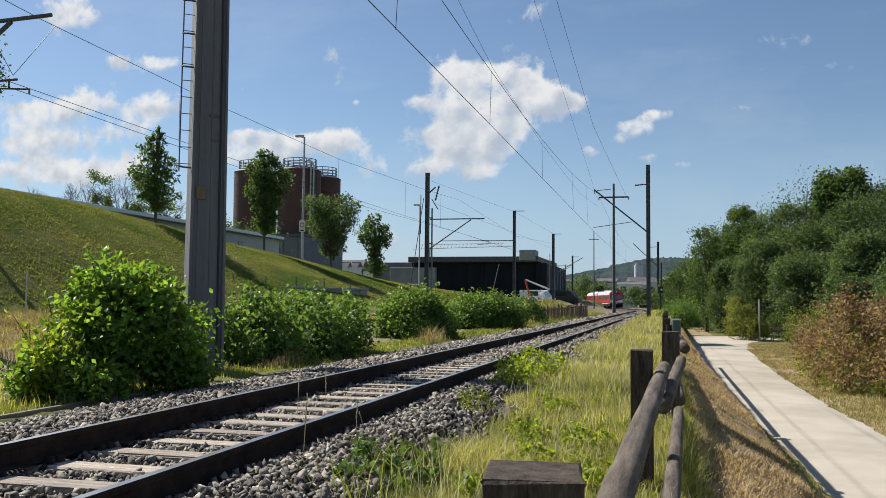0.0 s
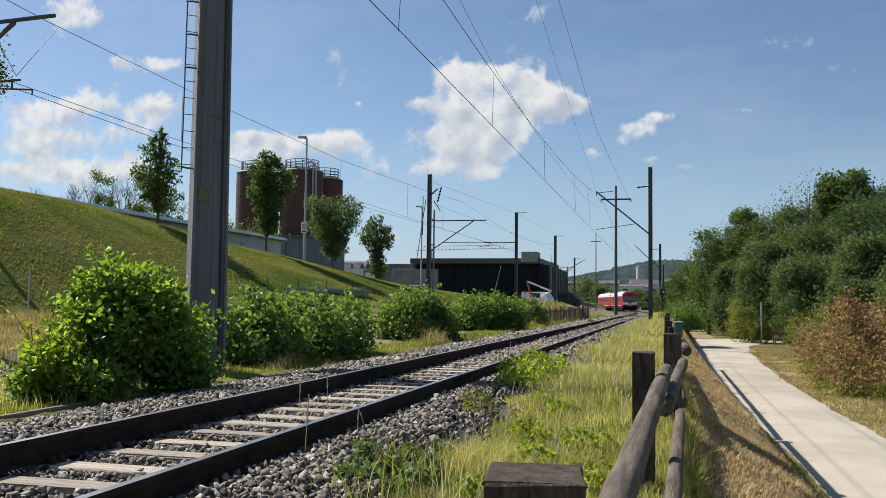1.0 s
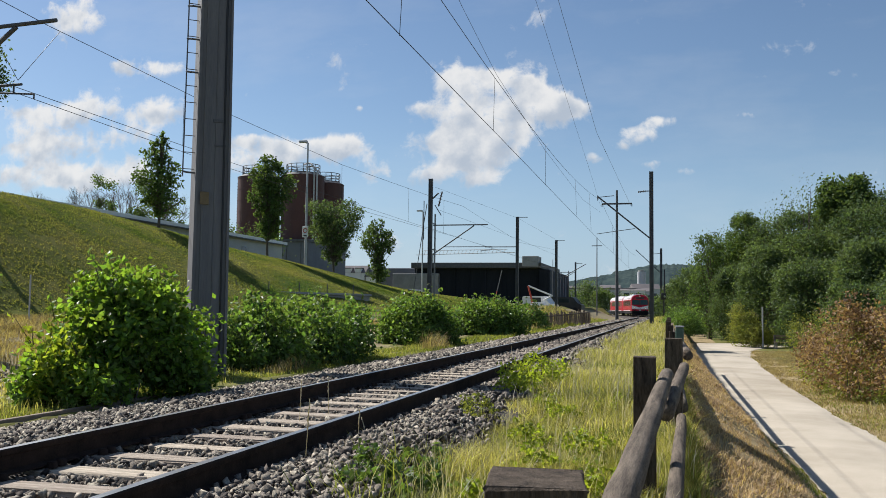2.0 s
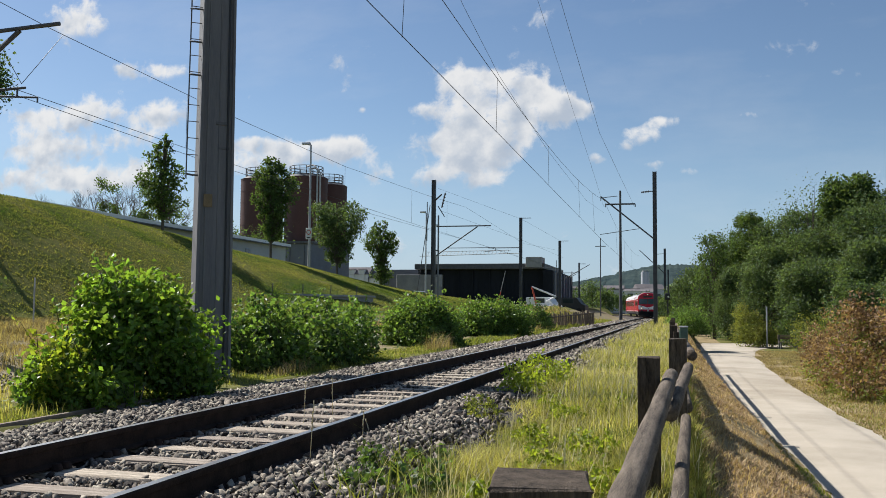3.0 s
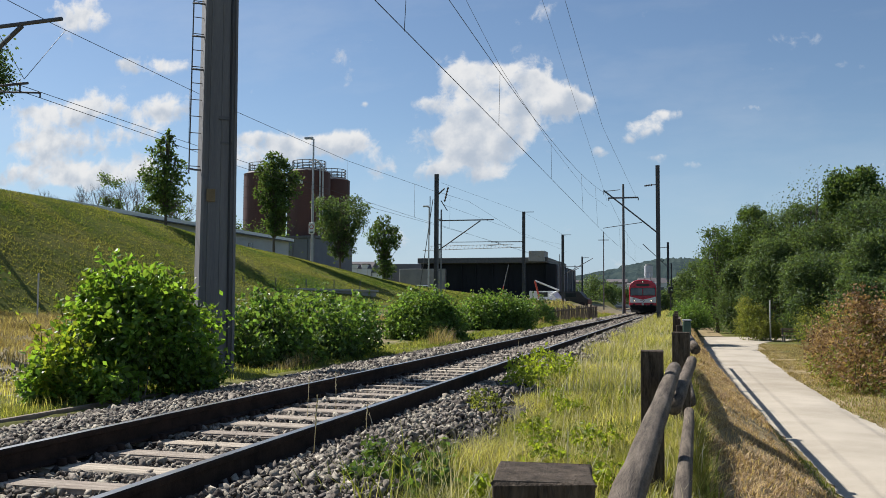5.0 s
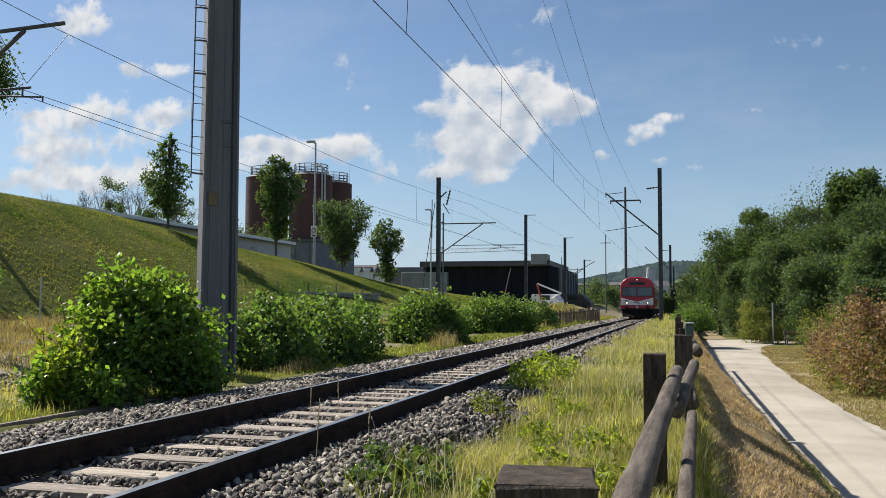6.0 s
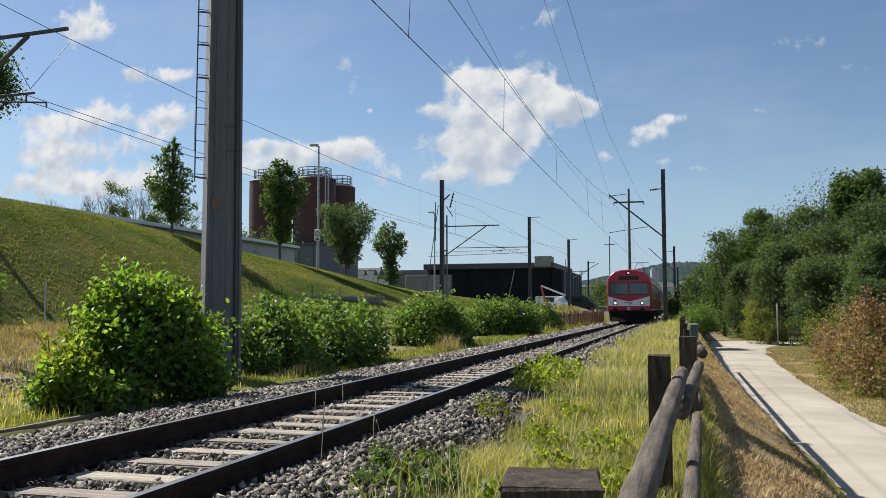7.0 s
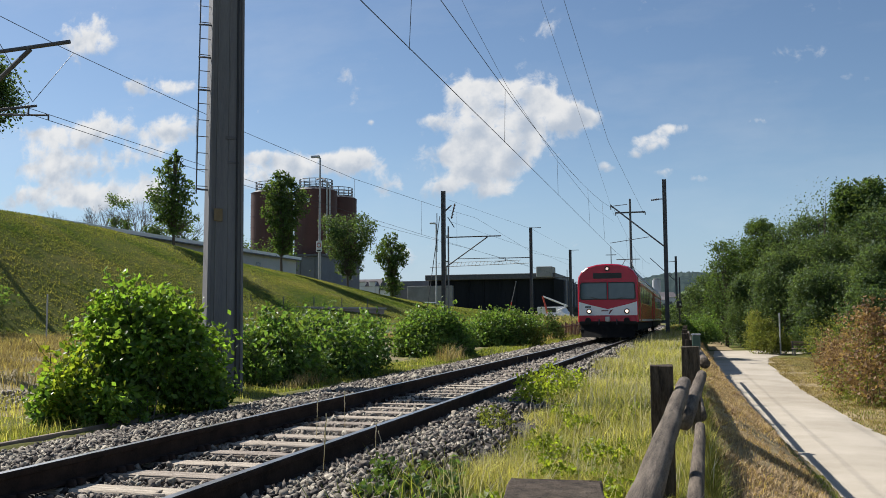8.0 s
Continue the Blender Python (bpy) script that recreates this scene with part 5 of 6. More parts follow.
# ---- foliage ----
def leaves(blobs, count, size, seed, shell=0.5, droop=0.2, aspect=0.6, per=14, spread=0.2):
    """Folded leaves in sprays: sprays sit in lumpy ellipsoids (x, y, z, rx, ry, rz), leaves round each spray."""
    rng = np.random.default_rng(seed)
    w = np.array([b[3] * b[4] * b[5] for b in blobs]) ** 0.67
    n = max(1, count // per)
    pick = rng.choice(len(blobs), n, p=w / w.sum())
    B = np.array(blobs, float)[pick]
    v = rng.normal(size=(n, 3))
    v /= np.linalg.norm(v, axis=1)[:, None]
    rad = shell + (1.05 - shell) * rng.random(n) ** 0.75
    lump = 1 + 0.15 * np.sin(v[:, 0] * 7 + pick) * np.sin(v[:, 1] * 6 + 2 * pick) + 0.13 * np.sin(v[:, 2] * 9 + pick)
    S = B[:, :3] + v * B[:, 3:] * (rad * lump)[:, None]
    rsz = B[:, 3:].min(1)
    S, v, rsz = np.repeat(S, per, 0), np.repeat(v, per, 0), np.repeat(rsz, per)
    count = len(S)
    P = S + rng.normal(0, 1, (count, 3)) * (rsz * spread)[:, None]
    t = v * 0.7 + rng.normal(0, .7, (count, 3)) - np.array([0, 0, droop])
    t /= np.linalg.norm(t, axis=1)[:, None]
    a = np.cross(t, rng.normal(size=(count, 3)))
    a /= np.linalg.norm(a, axis=1)[:, None]
    nrm = np.cross(t, a)
    s = size * rng.uniform(.55, 1.3, count)[:, None]
    p0, p1 = P - t * s * .5, P + t * s * .5
    mid = P + nrm * s * 0.1
    q0, q1 = mid + a * s * aspect * .5, mid - a * s * aspect * .5
    V = np.stack([p0, q0, p1, q1], 1).reshape(-1, 3)
    i = np.arange(count) * 4
    F = np.concatenate([np.stack([i, i + 1, i + 2], -1), np.stack([i, i + 2, i + 3], -1)])
    return V, F


def bush(name, blobs, count, size, mat, label, seed, category="bush", stems=8, droop=0.25, shell=0.5, shoots=0, low=None, drop=0.35):
    c = np.array(blobs, float)
    bx, by = c[:, 0].mean(), c[:, 1].mean()
    bz = float(ground_z(bx, by))
    t = thing(name, pose(bx, by, bz), label, category)
    V, F = leaves(blobs, count, size, seed, droop=droop, shell=shell)
    rng = random.Random(seed)
    V = V - np.array([bx, by, bz])
    V[:, 2] = np.maximum(V[:, 2], 0.02)
    ob = new("foliage", quick_mesh("foliage", V, F, mat))
    ob.parent = t
    # low: leaves lower down; darker greens carry the bush's own shade in colour
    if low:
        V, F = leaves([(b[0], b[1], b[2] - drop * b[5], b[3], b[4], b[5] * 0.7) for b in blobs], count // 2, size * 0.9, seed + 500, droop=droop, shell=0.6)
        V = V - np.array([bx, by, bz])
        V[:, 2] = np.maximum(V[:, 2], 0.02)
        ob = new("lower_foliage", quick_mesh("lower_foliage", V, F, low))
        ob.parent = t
    for k in range(stems):
        b = rng.choice(blobs)
        x0, y0 = b[0] - bx + rng.uniform(-.3, .3) * b[3], b[1] - by + rng.uniform(-.3, .3) * b[4]
        part("stem", tube((x0, y0, -0.1), (x0 + rng.uniform(-.25, .25), y0 + rng.uniform(-.25, .25), b[2] - bz + 0.5 * b[5]), 0.016, 0.006, 6), M["bark"], t)
    # long shoots that stand out of the outline
    for k in range(shoots):
        b = rng.choice(blobs)
        p = Vector((b[0] - bx + rng.uniform(-.8, .8) * b[3], b[1] - by + rng.uniform(-.8, .8) * b[4], b[2] - bz + 0.75 * b[5]))
        q = p + Vector((rng.uniform(-.2, .2), rng.uniform(-.2, .2), rng.uniform(.2, .42) * (0.6 + b[5])))
        sh = part("shoot", tube(p, q, 0.007, 0.003, 5), M["bark"], t)
        u, f = leaves([(*p.lerp(q, j / 4), 0.07, 0.07, 0.05) for j in range(5)], 16, size, seed * 7 + k, shell=0.2, per=2, spread=0.5)
        ob = new("shoot_leaves", quick_mesh("shoot_leaves", u, f, mat))
        ob.parent = sh
    return t


def tree(name, x, y, z, top, blobs, count, size, mat, label, seed, trunk=0.12, shell=0.3, spread=0.25, lean=0.1):
    t = thing(name, pose(x, y, z), label, "tree")
    h = top - z
    rng = random.Random(seed)
    mid = Vector((rng.uniform(-lean, lean), rng.uniform(-lean, lean), h * 0.45))
    tip = Vector((rng.uniform(-lean, lean), 0, h * 0.9))
    bm = tube((0, 0, -0.3), mid, trunk, trunk * 0.65, 8)
    tube(mid, tip, trunk * 0.65, trunk * 0.12, 8, bm=bm)
    part("trunk", bm, M["bark"], t)
    for b in blobs:
        for k in range(2):
            e = Vector((b[0] + rng.uniform(-.6, .6) * b[3], b[1] + rng.uniform(-.6, .6) * b[4], b[2] + rng.uniform(-.2, .7) * b[5]))
            s0 = Vector((0, 0, max(0.15 * h, e.z - 0.35 * h)))
            part("limb", tube(s0, e, trunk * 0.35, trunk * 0.08, 6), M["bark"], t)
    V, F = leaves(blobs, count, size, seed, shell=shell, droop=0.15, spread=spread)
    V[:, 2] = np.maximum(V[:, 2], 0.05)
    ob = new("crown", quick_mesh("crown", V, F, mat))
    ob.parent = t
    return t


# darker green low layers put the shade at the bushes' feet into leaf colour
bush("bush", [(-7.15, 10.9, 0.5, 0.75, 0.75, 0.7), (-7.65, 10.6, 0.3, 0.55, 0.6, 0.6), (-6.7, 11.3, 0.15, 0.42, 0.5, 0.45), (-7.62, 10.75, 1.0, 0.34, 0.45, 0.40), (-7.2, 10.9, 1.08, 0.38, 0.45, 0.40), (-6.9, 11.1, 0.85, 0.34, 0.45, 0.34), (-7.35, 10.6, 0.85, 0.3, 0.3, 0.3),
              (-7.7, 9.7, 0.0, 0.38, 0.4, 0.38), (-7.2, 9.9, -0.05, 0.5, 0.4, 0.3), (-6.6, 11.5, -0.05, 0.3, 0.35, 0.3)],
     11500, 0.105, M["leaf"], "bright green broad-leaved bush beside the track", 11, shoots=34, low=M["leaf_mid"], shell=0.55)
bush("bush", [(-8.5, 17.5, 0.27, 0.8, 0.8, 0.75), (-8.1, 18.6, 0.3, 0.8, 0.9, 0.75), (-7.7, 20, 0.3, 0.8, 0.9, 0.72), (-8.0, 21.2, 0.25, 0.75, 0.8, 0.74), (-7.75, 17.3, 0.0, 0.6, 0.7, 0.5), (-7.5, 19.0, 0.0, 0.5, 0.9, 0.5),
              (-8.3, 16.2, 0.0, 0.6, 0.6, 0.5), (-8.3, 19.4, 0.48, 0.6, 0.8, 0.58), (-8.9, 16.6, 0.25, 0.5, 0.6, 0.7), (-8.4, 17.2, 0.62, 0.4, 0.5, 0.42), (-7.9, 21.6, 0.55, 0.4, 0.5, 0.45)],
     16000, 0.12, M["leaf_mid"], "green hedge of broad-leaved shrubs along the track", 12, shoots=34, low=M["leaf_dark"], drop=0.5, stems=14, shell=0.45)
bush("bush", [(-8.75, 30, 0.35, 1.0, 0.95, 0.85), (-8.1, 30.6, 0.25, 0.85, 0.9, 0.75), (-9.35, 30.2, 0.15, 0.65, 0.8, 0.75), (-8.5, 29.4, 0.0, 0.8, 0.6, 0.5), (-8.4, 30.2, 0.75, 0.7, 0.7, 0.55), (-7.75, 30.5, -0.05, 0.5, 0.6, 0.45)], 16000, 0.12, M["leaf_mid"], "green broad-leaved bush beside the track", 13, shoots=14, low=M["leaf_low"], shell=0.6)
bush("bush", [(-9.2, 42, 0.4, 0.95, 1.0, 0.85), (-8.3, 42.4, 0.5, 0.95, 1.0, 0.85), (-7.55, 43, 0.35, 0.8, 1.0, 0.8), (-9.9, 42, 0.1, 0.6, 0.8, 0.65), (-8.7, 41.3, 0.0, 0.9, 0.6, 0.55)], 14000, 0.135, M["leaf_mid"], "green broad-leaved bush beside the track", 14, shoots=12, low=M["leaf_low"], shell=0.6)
bush("bush", [(-8.3, 54, 0.45, .7, 1.0, .85), (-9.1, 54.5, 0.4, .6, 1.0, .75), (-7.6, 54, 0.1, .5, .8, .6)], 3600, 0.14, M["leaf_low"], "pale green shrub beside the yard", 15, shoots=5)
bush("bush", [(-23.2, 24.5, 1.2, 1.6, 1.4, 1.3), (-25, 26, 1.8, 1.5, 1.4, 1.2)], 3500, 0.16, M["leaf_low"], "green shrub at the foot of the bank", 16, shoots=6)
bush("shrub", [(-7.55, 9.75, 0.05, 0.36, 0.35, 0.36), (-7.15, 9.9, -0.1, 0.35, 0.3, 0.26), (-7.85, 10.0, 0.2, 0.25, 0.3, 0.3)], 1700, 0.085, M["leaf_bright"], "yellow-green young shrub in front of the bush", 20, shoots=8)
bush("small_plant", [(-6.75, 9.5, -0.15, 0.14, 0.14, 0.16), (-6.6, 9.9, -0.12, 0.16, 0.14, 0.2)], 260, 0.07, M["leaf"], "small bright green seedling at the edge of the ballast", 17, "plant", stems=4)
bush("weed", [(-2.05, 12.2, -0.05, 0.3, 0.5, 0.24), (-1.95, 13.3, 0.0, 0.32, 0.5, 0.27), (-1.75, 14.2, -0.05, 0.25, 0.5, 0.22)], 2400, 0.06, M["leaf_bright"], "bright green weed at the edge of the ballast", 18, "plant", stems=5)
for k, (x, y, r) in enumerate(((-1.95, 5.5, 0.16), (-1.75, 5.9, 0.18), (-2.1, 6.0, 0.13), (-1.6, 5.4, 0.15), (-1.85, 6.5, 0.12))):
    bush("weed", [(x, y, -0.16, r, r, 0.13), (x + 0.12, y + 0.15, -0.18, r * 0.7, r * 0.7, 0.10)], 260, 0.06, M["leaf_low"], "grey-green broad-leaved weed growing in the ballast", 140 + k, "plant", stems=0, shell=0.3)
for k, (x, y, r) in enumerate(((-0.95, 6.6, 0.17), (-0.75, 7.6, 0.2), (-1.25, 7.9, 0.16), (-0.5, 6.0, 0.13), (-1.2, 9.6, 0.2), (-0.6, 10.4, 0.2), (-1.1, 5.2, 0.12), (-1.5, 10.8, 0.18))):
    bush("weed", [(x, y, -0.13, r, r * 1.3, 0.12), (x + 0.15, y + 0.2, -0.15, r * 0.7, r, 0.09)], 380, 0.04, M["leaf_bright"], "bright green herb among the grass of the verge", 160 + k, "plant", stems=0, shell=0.3)
bush("weed", [(-1.98, 9.4, -0.12, 0.2, 0.3, 0.14), (-2.15, 9.7, -0.12, 0.15, 0.3, 0.12)], 500, 0.045, M["leaf_yellow"], "yellow-flowered weed at the edge of the ballast", 19, "plant", stems=5)

for i, (x, y, z, top, prof, mat, n) in enumerate([
        (-30.2, 48, 5.5, 11.5, [(0.9, 0.7), (2.0, 1.35), (3.0, 1.5), (4.2, 1.15), (5.2, 0.5), (5.9, 0.15)], "leaf_dark", 3000),
        (-28.7, 60, 4.5, 12.3, [(1.5, 0.5), (2.4, 0.85), (3.6, 1.0), (4.8, 1.35), (5.8, 1.3), (6.6, 0.85), (7.5, 0.35)], "leaf_dark", 6500),
        (-26.6, 68, 3.7, 9.8, [(0.8, 0.7), (1.8, 1.0), (3.0, 1.4), (4.0, 2.0), (4.8, 2.1), (5.6, 1.4)], "leaf_wood", 6200),
        (-26.2, 78, 2.9, 9.3, [(0.7, 0.9), (1.6, 0.8), (2.6, 0.7), (3.6, 1.5), (4.5, 1.55), (5.4, 0.95), (6.1, 0.45)], "leaf_dark", 4300)]):
    rng = random.Random(300 + i)
    blobs = []
    for j in range(44):
        u = prof[0][0] + (prof[-1][0] - prof[0][0]) * (j + rng.random()) / 44
        w = float(np.interp(u, [q[0] for q in prof], [q[1] for q in prof]))
        a, o = 2.4 * j + rng.uniform(-0.5, 0.5), rng.uniform(0.35, 1.0)
        r = 0.16 + w * rng.uniform(0.18, 0.42)
        blobs.append((math.cos(a) * w * o, math.sin(a) * w * o, u, r, r, r * rng.uniform(0.6, 0.95)))
    tree("street_tree", x, y, z, top, blobs, int(n * 1.45), 0.20, M[mat], "young street tree with an uneven green crown on the bank", 30 + i, 0.10, shell=0.35, spread=0.3)
tree("tree", -27.9, 30, 5.0, 12.4, [(0.5, 0, 5.0, 1.0, 1.0, 0.8), (0.3, 0, 5.9, 1.1, 1.1, 0.8), (-0.9, 0, 4.4, 1.2, 1.1, 1.0), (-0.3, 0, 6.7, 0.9, 0.9, 0.7)], 9000, 0.15, M["leaf_dark"], "leafy tree on top of the bank", 40, 0.14)
def branching(bm, rng, p, way, length, r, depth):
    """Limbs that fork into ever finer twigs."""
    q = p + way * length
    tube(p, q, r, r * 0.62, 5, bm=bm, caps=False)
    if depth == 0:
        return
    for k in range(3 if depth > 1 else 4):
        turn = Vector((rng.uniform(-1, 1), rng.uniform(-1, 1), rng.uniform(-0.3, 0.8)))
        branching(bm, rng, p.lerp(q, rng.uniform(0.55, 1.0)), (way + turn * 0.75).normalized(), length * rng.uniform(0.55, 0.8), r * 0.58, depth - 1)


def thin_tree(x, y, z, h, seed, label, n=0, w=2.0):
    t = thing("tree", pose(x, y, z), label, "tree")
    rng = random.Random(seed)
    part("trunk", tube((0, 0, -0.3), (0, 0, h * 0.4), 0.16, 0.10, 8), M["bark"], t)
    bm = bmesh.new()
    for k in range(5):
        a = k * 1.3 + rng.uniform(-0.3, 0.3)
        branching(bm, rng, Vector((0, 0, h * rng.uniform(0.28, 0.4))), Vector((0.5 * math.cos(a), 0.5 * math.sin(a), 1)).normalized(), h * 0.26, 0.07, 4)
    part("bare_crown", bm, M["bark"], t, "fine grey twigs and limbs")
    if n:
        blobs = [(w * rng.uniform(-1, 1), w * rng.uniform(-1, 1), h * rng.uniform(0.45, 0.98), 0.6, 0.6, 0.45) for k in range(16)]
        V, F = leaves(blobs, n, 0.24, seed, shell=0.2, spread=0.5)
        ob = new("crown", quick_mesh("crown", V, F, M["leaf_dark"]))
        ob.parent = t


thin_tree(-68, 86, 4.5, 9.3, 81, "bare grey tree behind the long building")
thin_tree(-61.5, 83, 4.5, 9.8, 82, "bare grey tree behind the long building")
thin_tree(-57, 84, 4.5, 10.0, 83, "thin-leaved tree behind the long building", 3400, 2.3)
thin_tree(-53.4, 86, 4.5, 8.4, 84, "thin-leaved tree behind the long building", 2200, 2.0)
for i, (x, y, top, w, n) in enumerate([(-51.5, 96, 10.6, 2.4, 1900), (-47.5, 98, 10.4, 2.2, 1700)]):
    tree("tree", x, y, 4.5, top, [(0, 0, (top - 4.5) * .55, w, w, 1.9), (0.5, 0, (top - 4.5) * .78, w * .8, w * .8, 1.5), (-0.8, 0, (top - 4.5) * .7, w * .6, w * .7, 1.2)], n, 0.3, M["leaf_dark"], "leafy tree behind the long building", 86 + i, 0.14, spread=0.35)

WOOD = [(0.6, 96, 3.6, 1.9, "leaf_wood"), (1.9, 88, 5.0, 1.9, "leaf_wood"), (3.3, 80, 7.7, 1.7, "leaf_dark"), (4.6, 82, 8.1, 1.7, "leaf_dark"), (6.15, 78, 9.3, 1.5, "leaf_dark"), (7.7, 76, 8.6, 2.0, "leaf_wood"),
        (9.6, 75, 9.2, 2.2, "leaf_wood"), (11.7, 76, 9.6, 2.3, "leaf_wood"), (10.2, 70, 7.4, 2.4, "leaf_wood"), (13.6, 68, 9.2, 2.5, "leaf_wood"), (16.4, 73, 10.2, 2.6, "leaf_wood"), (12.4, 62, 5.6, 2.5, "leaf_wood"),
        (7.0, 70, 5.8, 2.2, "leaf_wood"), (4.9, 74, 4.6, 1.7, "leaf_wood"), (16.2, 60, 7.2, 3.0, "leaf_wood"), (9.4, 65, 4.6, 2.3, "leaf_wood"), (19, 66, 9.5, 3.2, "leaf_dark"), (14.0, 53, 4.2, 2.6, "leaf_wood"), (10.6, 56, 2.6, 1.9, "leaf_wood"), (17, 50, 5.2, 3, "leaf_dark")]
for i, (x, y, top, w, mat) in enumerate(WOOD):
    z = float(ground_z(x, y))
    h = top - z
    rng = random.Random(200 + i)
    # one broad rounded body, with lesser clumps standing out of it
    blobs = [(0, 0, h * 0.40, w * 1.0, w * 0.9, h * 0.40), (0, 0, h * 0.68, w * 0.85, w * 0.8, h * 0.29)]
    for j in range(26):
        u, a = rng.uniform(0.08, 0.95), rng.uniform(0, math.tau)
        ww = w * 0.95 * math.sqrt(max(0.05, 1 - max(0, (u - 0.45) / 0.55) ** 2))
        r = w * rng.uniform(.16, .46)
        blobs.append((math.cos(a) * ww * 0.85, math.sin(a) * ww * 0.75, min(u * h, h - r * 0.8), r, r, r * rng.uniform(.65, .9)))
    tree("woodland_tree", x, y, z, top, blobs, 34000 if y < 80 else 14000, 0.17, M[mat], "dense green tree at the edge of the wood", 50 + i, 0.16, shell=0.7, spread=0.2)
tree("woodland_tree", 13.0, 73, -1.3, 11.7, [(0, 0, 10.6, 1.7, 1.5, 1.3), (-1.0, 0, 11.5, 0.9, 0.9, 0.9), (0.7, 0, 11.9, 1.0, 0.9, 0.8), (1.4, 0, 10.6, 0.9, 0.9, 0.8), (-1.2, 0, 10.3, 0.8, 0.8, 0.8), (0.2, 0, 9.0, 1.3, 1.2, 1.2), (1.6, 0, 9.6, 0.8, 0.8, 0.7)],
     11000, 0.26, M["leaf_dark"], "tall tree with a dark round crown above the wood", 88, 0.16, shell=0.4, spread=0.3)
tree("woodland_tree", 17.6, 74, -1.3, 11.3, [(0, 0, 11.4, 0.7, 0.7, 1.0), (-0.6, 0, 10.4, 0.9, 0.9, 1.0), (0.7, 0, 10.3, 1.0, 0.9, 1.0), (0, 0, 9.2, 1.4, 1.2, 1.1)], 6000, 0.2, M["leaf_low"], "tall pale green tree behind the wood", 89, 0.14, shell=0.4, spread=0.25)
tree("bare_tree", 10.2, 72, -1.2, 10.6, [(-0.5, 0, 10.2, 1.2, 1.2, 1.2), (-1.6, 0, 10.0, 1.0, 1.0, 1.0), (-0.2, 0, 11.2, 0.9, 1.0, 1.0), (-2.2, 0, 9.2, 0.7, 0.8, 0.7)], 560, 0.16, M["leaf_wood"], "thin sparsely leaved tree above the wood", 90, 0.10, spread=0.5)
# the leaf_dark low layer paints the round bush's shaded underside
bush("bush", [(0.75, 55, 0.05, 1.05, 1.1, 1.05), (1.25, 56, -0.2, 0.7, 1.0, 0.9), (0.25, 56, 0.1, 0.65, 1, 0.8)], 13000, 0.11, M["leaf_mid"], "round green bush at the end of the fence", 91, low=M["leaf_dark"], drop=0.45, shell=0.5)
bush("bush", [(4.6, 64, -0.4, 0.8, 1, 1.0), (5.4, 63.5, -0.6, 0.8, 1, 0.9), (4.4, 64.5, 0.7, 0.55, 0.8, 0.8), (5.2, 64.5, 0.3, 0.6, 0.8, 0.7), (6.2, 64, -0.7, 0.6, 0.9, 0.7)], 7500, 0.13, M["leaf_yellow"], "light green shrub beside the path", 92, shoots=6)
bush("bush", [(7.6, 56, -0.3, 1.0, 1, 1.0), (8.4, 52, -0.2, 1.2, 1.4, 1.2)], 3600, 0.13, M["leaf_yellow"], "yellow-green shrub beside the path", 93)
bush("red_bush", [(5.1, 28, 0.1, 0.85, 1.0, 1.05), (5.9, 26.5, 0.0, 0.9, 1.0, 1.0), (4.7, 29.5, -0.5, 0.8, 1.0, 0.7), (6.8, 26, 0.0, 1.0, 1.0, 1.1), (5.0, 27.5, 0.75, 0.4, 0.5, 0.5), (6.3, 28.5, 0.4, 0.9, 1.0, 0.8), (5.0, 27, -0.8, 0.9, 0.9, 0.6), (6.0, 25.5, -0.8, 1.0, 0.9, 0.65), (7.8, 25.5, -0.2, 1.1, 1.0, 1.2), (5.2, 32, -0.5, 0.9, 1.4, 0.9), (5.6, 36, -0.6, 0.9, 1.6, 0.9)],
     22000, 0.10, M["leaf_red"], "reddish-brown shrub beside the footpath", 70, low=M["leaf_yellow"], drop=0.55, stems=18, shoots=34, shell=0.55)


# ---- grasses ----
def blades(x, y, z, height, seed, width=0.006, lean=0.45, lie=0.0):
    rng = np.random.default_rng(seed)
    n = len(x)
    az = rng.uniform(0, math.tau, n)
    h = height * rng.uniform(.45, 1.25, n)
    out = lean * h * rng.uniform(.2, 1.3, n)
    ax = az + rng.uniform(-.6, .6, n)
    w = width * rng.uniform(.7, 1.5, n)
    wx, wy = -np.sin(ax) * w, np.cos(ax) * w
    ox, oy = np.cos(az) * out, np.sin(az) * out
    up = h * (1 - lie * rng.uniform(.5, 1, n))
    b0 = np.stack([x - wx, y - wy, z - 0.02], -1)
    b1 = np.stack([x + wx, y + wy, z - 0.02], -1)
    m0 = np.stack([x - wx * .8 + ox * .35, y - wy * .8 + oy * .35, z + up * .6], -1)
    m1 = np.stack([x + wx * .8 + ox * .35, y + wy * .8 + oy * .35, z + up * .6], -1)
    tp = np.stack([x + ox, y + oy, z + up], -1)
    V = np.stack([b0, b1, m1, m0, tp], 1).reshape(-1, 3)
    i = np.arange(n) * 5
    F = np.concatenate([np.stack([i, i + 1, i + 2], -1), np.stack([i, i + 2, i + 3], -1), np.stack([i + 3, i + 2, i + 4], -1)])
    return V, F


